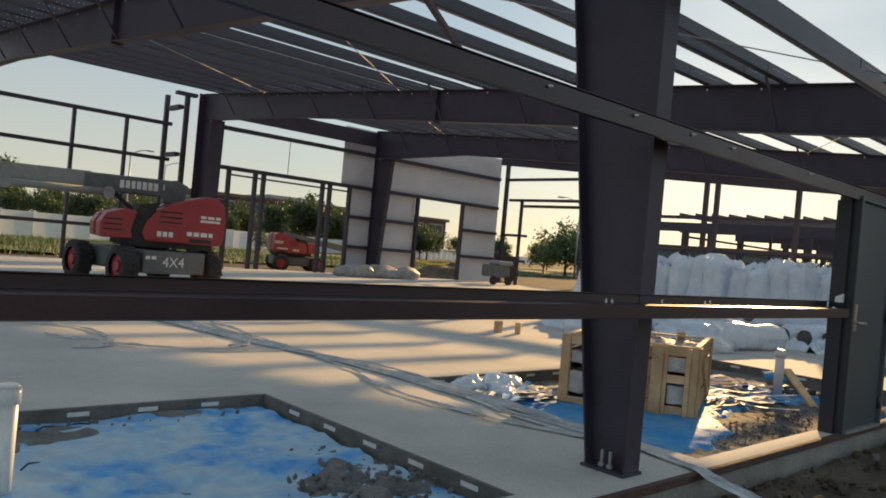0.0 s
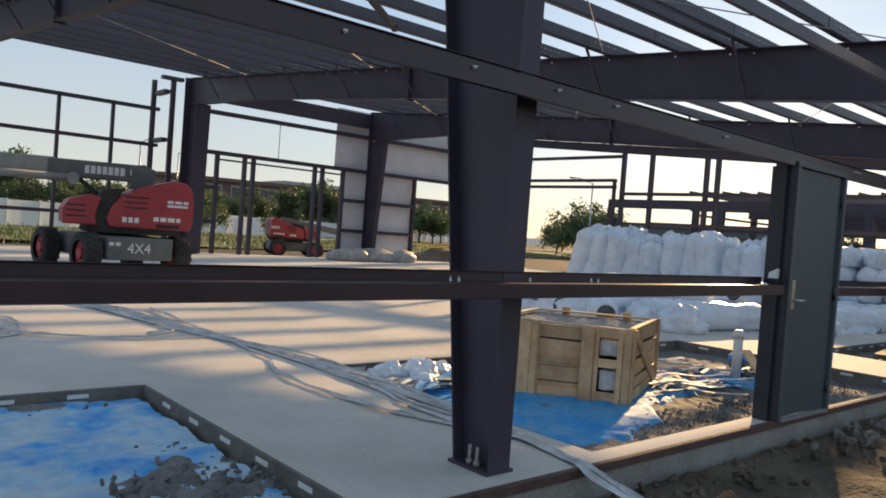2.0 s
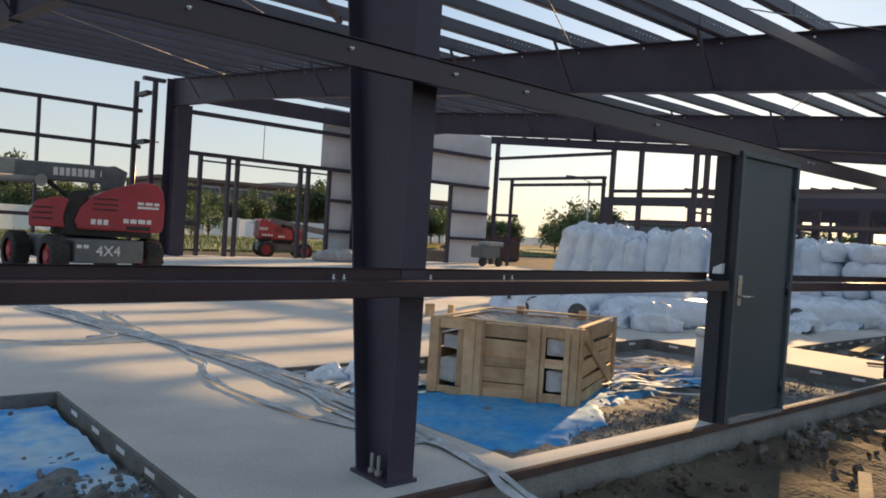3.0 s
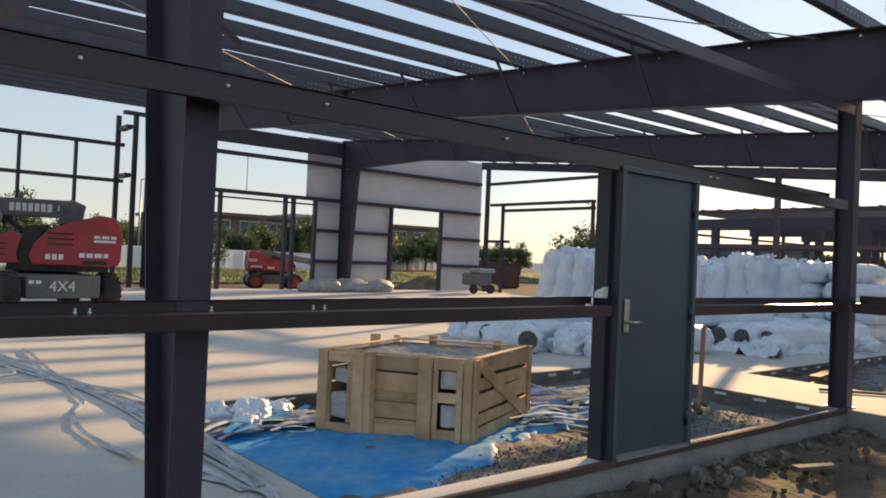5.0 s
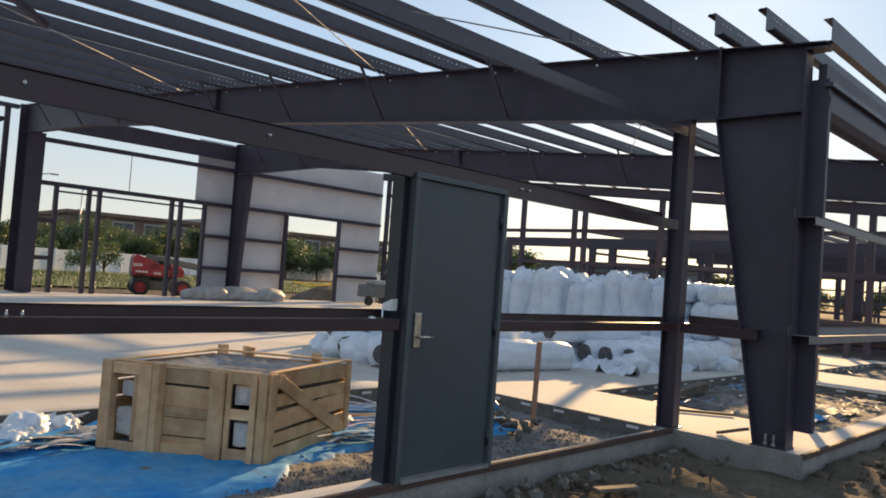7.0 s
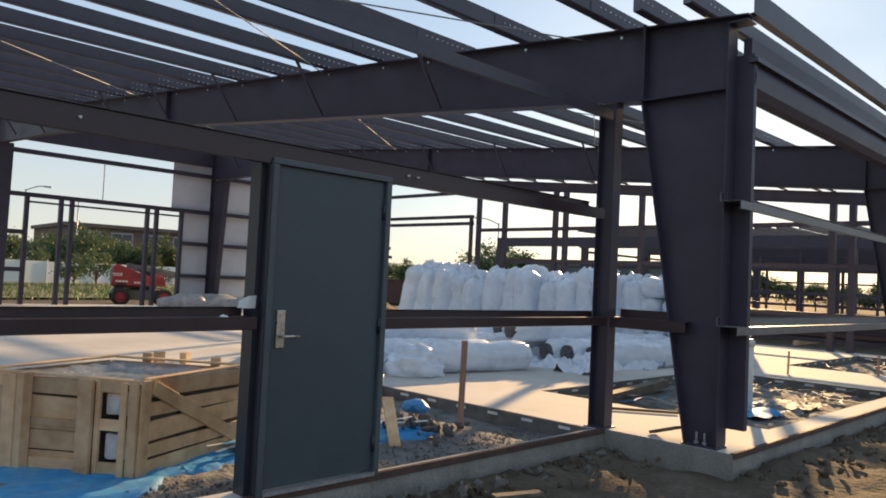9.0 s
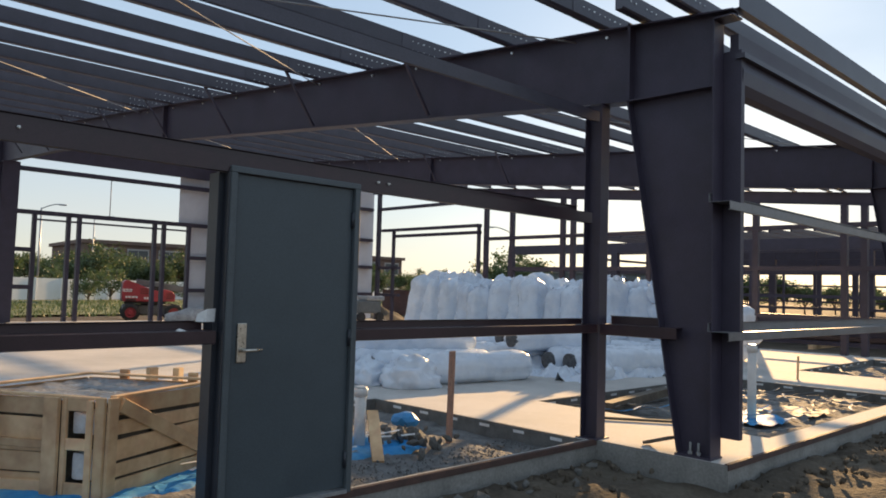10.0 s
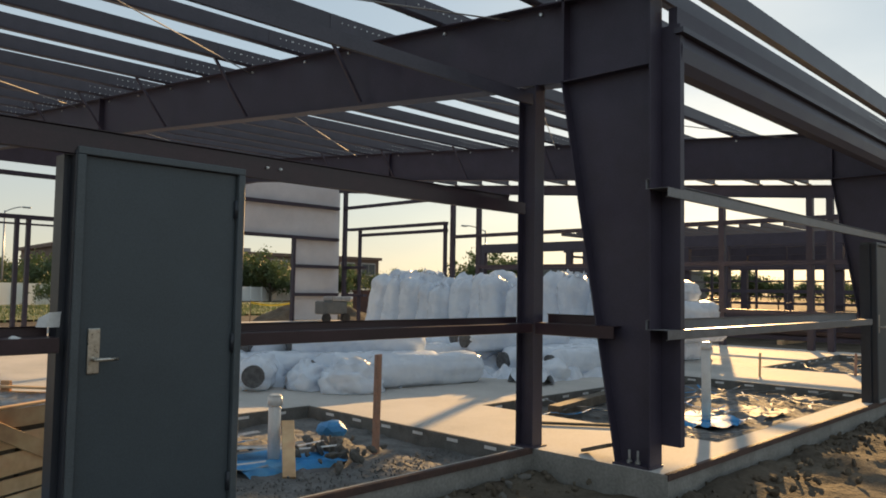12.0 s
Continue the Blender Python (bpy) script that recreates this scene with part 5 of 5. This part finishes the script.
        bars_on(b1, 0.08, -0.184, 1.24, (0.07, 0.07, 0.07, 0.07), 0.13, 0)
        bm = B()
        box(bm, -7.5, -1.6, -0.15, 0.15, 1.18, 1.50)
        bevel(bm, 0.012)
        part("boom_extension", bm, M_BOOM, t, "pale grey inner boom section").matrix_local = R2
        bm = B()
        tube(bm, (-6.9, -0.26, 1.13), (-1.2, -0.26, 1.08), 0.085, n=14)
        bevel_ring = [(-1.2, 1.08), (-3.4, 1.095)]
        for x, z in bevel_ring:
            tube(bm, (x, -0.20, z), (x, -0.37, z), 0.13, n=16)
        part("side_tube", bm, M_BOOM, t, "pale grey side tube with pivots").matrix_local = R2
        bm = B()
        tube(bm, (-0.3, -0.1, 0.55), (-1.1, -0.1, 1.12), 0.05)
        part("lift_cylinder", bm, M_BLACK, t).matrix_local = R
    else:
        bm = B()
        bar(bm, (0.6, 0, 1.12), (-4.6, 0, 0.42), 0.3, 0.34)
        bevel(bm, 0.02)
        part("boom", bm, M_LGREY, t, "grey boom lowered to the ground").matrix_local = R
    bpy.data.objects.remove(up)
    return t


boom_lift((6.46, 16.88, SLAB), 8, -20, "red and grey boom lift on the slab, boom level", True)
boom_lift((18.75, 30.4, 0.02), 71, 90, "red and grey boom lift parked on dirt, boom lowered", False)

# ---- grey wrapped bundles by the far wall ----
random.seed(31)
for k, (x, y) in enumerate(((17.6, 24.0), (19.0, 24.15), (20.3, 24.3))):
    bm = B()
    bmesh.ops.create_icosphere(bm, subdivisions=3, radius=0.5)
    for v in bm.verts:
        v.co = Vector((v.co.x * 2.0, v.co.y * 0.9, max(-0.02, (v.co.z + 0.22) * 0.7))) * (1 + 0.22 * noise.noise(v.co * 4 + Vector((k * 5, 0, 0))))
    for f in bm.faces:
        f.smooth = True
    ob = tagged(part("grey_tarpaulin", bm, M_GREYWRAP), "grey plastic-wrapped bundle slumped on the slab", "bundle", "bundles by the far wall")
    ob.matrix_basis = pose(x, y, SLAB + 0.015, 0, 0, 8 * k)
# small engine set by the end wall
t = thing("site_generator", (25.2, 23.6, SLAB), "small grey site generator near the sheeted corner", "generator")
bm = B()
box(bm, -0.6, 0.6, -0.35, 0.35, 0.35, 0.9)
bevel(bm, 0.08, 2)
part("body", bm, M_LGREY, t)
bm = B()
box(bm, -0.2, 0.75, -0.38, 0.3, 0.9, 1.1)
bevel(bm, 0.05, 2)
part("cover", bm, M_GALV, t, "shiny foil cover")
for sx in (-0.5, 0.5):
    part("wheel", tube(B(), (sx, -0.42, 0.2), (sx, -0.3, 0.2), 0.2, n=18), M_BLACK, t)

# ---- fence ----
t = thing("site_fence", (0, 0, 0), "long white panel fence beyond the grass", "fence")
a, b = Vector((-40, 27.0, 0)), Vector((150, 124.0, 0))
d = (b - a).normalized()
fence_m = Matrix.Translation(a) @ pose(0, 0, 0, 0, 0, math.degrees(math.atan2(d.y, d.x)))
bm = B()
box(bm, 0.02, 2.38, 0, 0.05, 0.1, 1.72)
pan = mesh_of(bm, "panel", M_FENCE)
bm = B()
box(bm, -0.05, 0.05, -0.06, 0.06, 0, 1.78)
pst = mesh_of(bm, "post", M_FENCE)
for i in range(88):
    shared("panel", pan, t, fence_m @ pose(i * 2.4, 0, random.uniform(-0.03, 0.03)))
    shared("post", pst, t, fence_m @ pose(i * 2.4, 0, 0))


# ---- trees ----
def tree_meshes(h, spread_, seed, leaves):
    rnd = random.Random(seed)
    tr = B()
    tube(tr, (0, 0, 0), (0.1, 0, h * 0.45), h * 0.028, h * 0.018, n=8)
    tips = []
    for k in range(9):
        a = k * 2.4 + rnd.uniform(-0.4, 0.4)
        z0 = h * rnd.uniform(0.25, 0.48)
        q = Vector((math.cos(a) * spread_ * rnd.uniform(0.35, 0.75), math.sin(a) * spread_ * rnd.uniform(0.35, 0.75), h * rnd.uniform(0.45, 0.88)))
        tube(tr, (0.05, 0, z0), q, h * 0.012, h * 0.004, n=6)
        tips.append(q)
        for _ in range(3):
            p = q + Vector((rnd.gauss(0, 1), rnd.gauss(0, 1), rnd.gauss(0, 0.7))) * spread_ * 0.28
            tube(tr, q.lerp(Vector((0, 0, z0)), 0.3), p, h * 0.005, h * 0.002, n=5)
            tips.append(p)
    vs, fs = [], []
    for _ in range(leaves):
        c = rnd.choice(tips)
        p = c + Vector((rnd.gauss(0, 1), rnd.gauss(0, 1), rnd.gauss(0, 0.8))) * spread_ * 0.17
        p.z = max(p.z, h * 0.12)
        s_ = rnd.uniform(0.12, 0.30) * h / 8
        u = Vector((rnd.gauss(0, 1), rnd.gauss(0, 1), rnd.gauss(0, 1))).normalized()
        v = u.cross(Vector((rnd.gauss(0, 1), rnd.gauss(0, 1), rnd.gauss(0, 1)))).normalized()
        i = len(vs)
        vs += [p - u * s_, p + v * s_ * 0.5, p + u * s_, p - v * s_ * 0.5]
        fs.append((i, i + 1, i + 2, i + 3))
    me_ = bpy.data.meshes.new("crown")
    me_.from_pydata([tuple(v) for v in vs], [], fs)
    me_.materials.append(M_LEAF)
    return mesh_of(tr, "trunk", M_BARK), me_


TREES = [tree_meshes(8, 3.6, 1, 4500), tree_meshes(7, 3.2, 2, 4200), tree_meshes(9, 3.4, 3, 4500), tree_meshes(6, 2.2, 4, 1500)]


def tree(kind, az, dist, sc, label="leafy green tree behind the fence"):
    t = thing("tree", (3 + dist * math.sin(radians(az)), -1 + dist * math.cos(radians(az)), -1.1 * sc), label, "tree", "trees behind the fence", rz=az * 37)
    shared("trunk", TREES[kind][0], t, Matrix.Scale(sc, 4))
    shared("crown", TREES[kind][1], t, Matrix.Scale(sc, 4))


random.seed(41)
for az in np.arange(-6, 62, 1.6):
    if 46.5 < az < 48.5 or 61 < az:
        continue
    d = 100 + random.uniform(-8, 14)
    tree(random.randrange(3), az + random.uniform(-0.8, 0.8), d, random.uniform(0.66, 0.92) * (0.72 if az > 36 else 1.0))
for az, d, sc, k in ((21.0, 60, 0.52, 3), (22.3, 64, 0.62, 3), (18.5, 66, 0.6, 3), (26.3, 66, 0.42, 3), (32.5, 95, 0.75, 2), (34.5, 92, 0.85, 0), (36.8, 95, 0.62, 1), (39.2, 96, 0.55, 2), (48.6, 84, 0.62, 1), (50.2, 80, 0.82, 0), (51.8, 84, 0.74, 2), (10, 85, 0.62, 0), (12.5, 84, 0.6, 1), (15, 88, 0.6, 2)):
    tree(k, az, d, sc)
for az in np.arange(60, 92, 1.8):
    tree(random.randrange(3), az, 105 + random.uniform(-8, 8), 0.6)


# ---- office building ----
t = thing("office_building", (0, 0, 0), "two-storey brown brick office building with pale window bands", "building")
t.matrix_basis = pose(47, 124, 0, 0, 0, -6)
bm = B()
box(bm, 0, 62, 0, 25, 0, 7.6)
part("wall", bm, M_BRICK, t)
bm = B()
box(bm, -0.5, 62.5, -0.5, 25.5, 7.6, 8.2)
part("roof", bm, M_BRICK, t)
bm = B()
box(bm, 24, 36, 6, 18, 8.2, 9.2)
part("plant_room", bm, M_PALE, t)
for z in (0.9, 4.4):
    for i in range(12):
        bm = B()
        box(bm, 1.5 + i * 5.1, 5.0 + i * 5.1, -0.15, 0.0, z, z + 2.6)
        wnd = part("window", bm, M_PALE, t)
        for k in range(2):
            bm = B()
            box(bm, 1.7 + i * 5.1 + k * 1.6, 3.2 + i * 5.1 + k * 1.6, -0.18, -0.15, z + 0.25, z + 2.35)
            part("pane", bm, M_GLASS, wnd)


# ---- street lamps ----
def street_lamp(az, dist, h, arm):
    t = thing("street_lamp", (3 + dist * math.sin(radians(az)), -1 + dist * math.cos(radians(az)), 0), "tall grey street lamp with a curved arm", "street lamp", "street lamps")
    part("pole", tube(B(), (0, 0, 0), (0, 0, h), 0.11, 0.07, n=10), M_GALV, t)
    c = [Vector((arm * k / 8, -arm * k / 16, h - 0.1 + 0.5 * math.sin(k / 8 * math.pi * 0.6))) for k in range(9)]
    bm = B()
    for p, q in zip(c, c[1:]):
        tube(bm, p, q, 0.05, n=8)
    part("arm", bm, M_GALV, t)
    bm = B()
    box(bm, -0.35, 0.35, -0.14, 0.14, -0.08, 0.06)
    bevel(bm, 0.04)
    part("head", bm, M_GALV, t).matrix_local = Matrix.Translation(c[-1])


street_lamp(50.8, 75, 7.6, -2.0)
street_lamp(17.3, 80, 8.4, 1.6)
street_lamp(20.2, 105, 9.5, 1.8)


# ---- second steel building beyond the end wall ----
t = thing("steel_building_frame", (0, 0, 0), "dark unclad steel building frame beyond the end wall", "steel frame")


def member(name, x0, x1, y0, y1, z0, z1):
    part(name, box(B(), x0, x1, y0, y1, z0, z1), M_STEEL, t)


for x in (46, 54, 62, 70):
    for y in range(-14, 32, 8):
        member("column", x - 0.15, x + 0.15, y - 0.2, y + 0.2, 0, 4.6)
    member("rafter", x - 0.1, x + 0.1, -14.3, 26.4, 4.25, 4.8)
for y in np.arange(-14, 27, 1.15):
    member("purlin", 45.5, 71, y - 0.05, y + 0.05, 5.3, 5.55)
for x, zs in ((45.8, (1.3, 3.1)), (70.3, (1.6, 2.9, 4.0))):
    for z in zs:
        member("girt", x - 0.1, x + 0.1, -14, 26, z - 0.07, z + 0.07)
for y in (-14, 26):
    for z in (1.3, 2.7, 4.0):
        member("girt", 46, 70, y - 0.1, y + 0.1, z - 0.07, z + 0.07)
for x in (50, 58, 66):
    for y in (-10, -2, 6, 14, 22):
        member("stud", x - 0.08, x + 0.08, y - 0.08, y + 0.08, 0, 5.3)
for y in (-2, 6, 14, 22, 29.8):
    member("column", 41.8, 42.1, y - 0.2, y + 0.2, 0, 4.1)
member("rafter", 41.85, 42.05, -4, 30, 4.1, 4.65)
for z in (1.9, 3.1):
    member("girt", 41.9, 42.05, -4, 30, z - 0.08, z + 0.08)
# stacked steel in front of it
t = thing("steel_stack", (0, 0, 0), "low stack of dark steel members on bearers", "steel stack")
random.seed(51)
for k in range(16):
    x = 33 + 1.7 * (k // 5) + random.uniform(0, 0.6)
    bz = 0.15 + 0.19 * (k % 5)
    part("beam", box(B(), x, x + 0.2, -3 + random.uniform(0, 3), 12 + random.uniform(0, 5), bz, bz + 0.15), M_GIRT if k % 2 else M_STEEL, t)
for y in (0, 4, 8):
    part("bearer", box(B(), 32.8, 38.6, y, y + 0.15, 0, 0.15), M_WOOD, t)
# low grey building behind the second frame
t = thing("storage_building", (82, 40, 0), "long low grey storage building far beyond the steel frame", "building")
part("wall", box(B(), 0, 14, 0, 22, 0, 4.2), M_LGREY, t)
part("roof", box(B(), -0.3, 14.3, -0.3, 22.3, 4.2, 4.5), M_FORM, t)
for k in range(3):
    dr = part("shutter_door", box(B(), -0.05, 0, 2 + 5.8 * k, 5.6 + 5.8 * k, 0, 3.0), M_PALE, t, "pale roller shutter door")
    part("lintel", box(B(), -0.09, -0.05, 1.8 + 5.8 * k, 5.8 + 5.8 * k, 3.0, 3.25), M_FORM, dr)
# dirt heap outside the corner
bm = B()
bmesh.ops.create_grid(bm, x_segments=40, y_segments=30, size=1)
for v in bm.verts:
    e = max(0.0, 1 - v.co.x ** 2 - v.co.y ** 2)
    v.co = Vector((v.co.x * 3.6 + 29.5, v.co.y * 2.4 + 30.5, -0.05 + 1.15 * e ** 0.8 * (0.8 + 0.4 * noise.noise(v.co * 3))))
tagged(part("dirt_mound", bm, M_DIRT), "heap of brown dirt outside the building corner", "dirt heap")


# rust-red skip on the dirt beyond the corner
t = thing("rubbish_skip", (37.4, 35.0, 0.02), "rust-red open steel rubbish skip standing on dirt", "skip", rz=-42)
bm = B()
for x0, x1, y0, y1 in ((-1.4, 1.4, -0.85, -0.80), (-1.4, 1.4, 0.80, 0.85), (-1.4, -1.35, -0.80, 0.80), (1.35, 1.4, -0.80, 0.80)):
    box(bm, x0, x1, y0, y1, 0.12, 1.55)
box(bm, -1.4, 1.4, -0.85, 0.85, 0.06, 0.12)
part("tub", bm, M_SKIP, t)
for y in (-0.86, 0.86):
    part("rim", box(B(), -1.45, 1.45, y - 0.05, y + 0.05, 1.50, 1.60), M_SKIP, t)
    for x in (-1.0, -0.33, 0.33, 1.0):
        part("rib", box(B(), x - 0.04, x + 0.04, y - 0.04, y + 0.04, 0.14, 1.49), M_SKIP, t)
for y in (-0.6, 0.6):
    part("skid", box(B(), -1.3, 1.3, y - 0.06, y + 0.06, 0, 0.06), M_SKIP, t)

# yellow barrier tape strung between two stakes beyond the far wall
t = thing("barrier_tape", (0, 0, 0), "yellow plastic barrier tape strung between thin stakes", "barrier tape")
TA, TB = Vector((23.8, 27.6, 1.02)), Vector((26.0, 27.6, 1.0))
bm = B()
for k in range(12):
    p, q = TA.lerp(TB, k / 12), TA.lerp(TB, (k + 1) / 12)
    p.z -= 0.12 * math.sin(k / 12 * math.pi)
    q.z -= 0.12 * math.sin((k + 1) / 12 * math.pi)
    bar(bm, p, q, 0.006, 0.075)
part("tape", bm, M_YELLOW, t)
for p in (TA, TB):
    part("stake", tube(B(), (p.x, p.y + 0.03, 0), (p.x, p.y + 0.03, p.z + 0.12), 0.018, n=8), M_OLDWOOD, t)
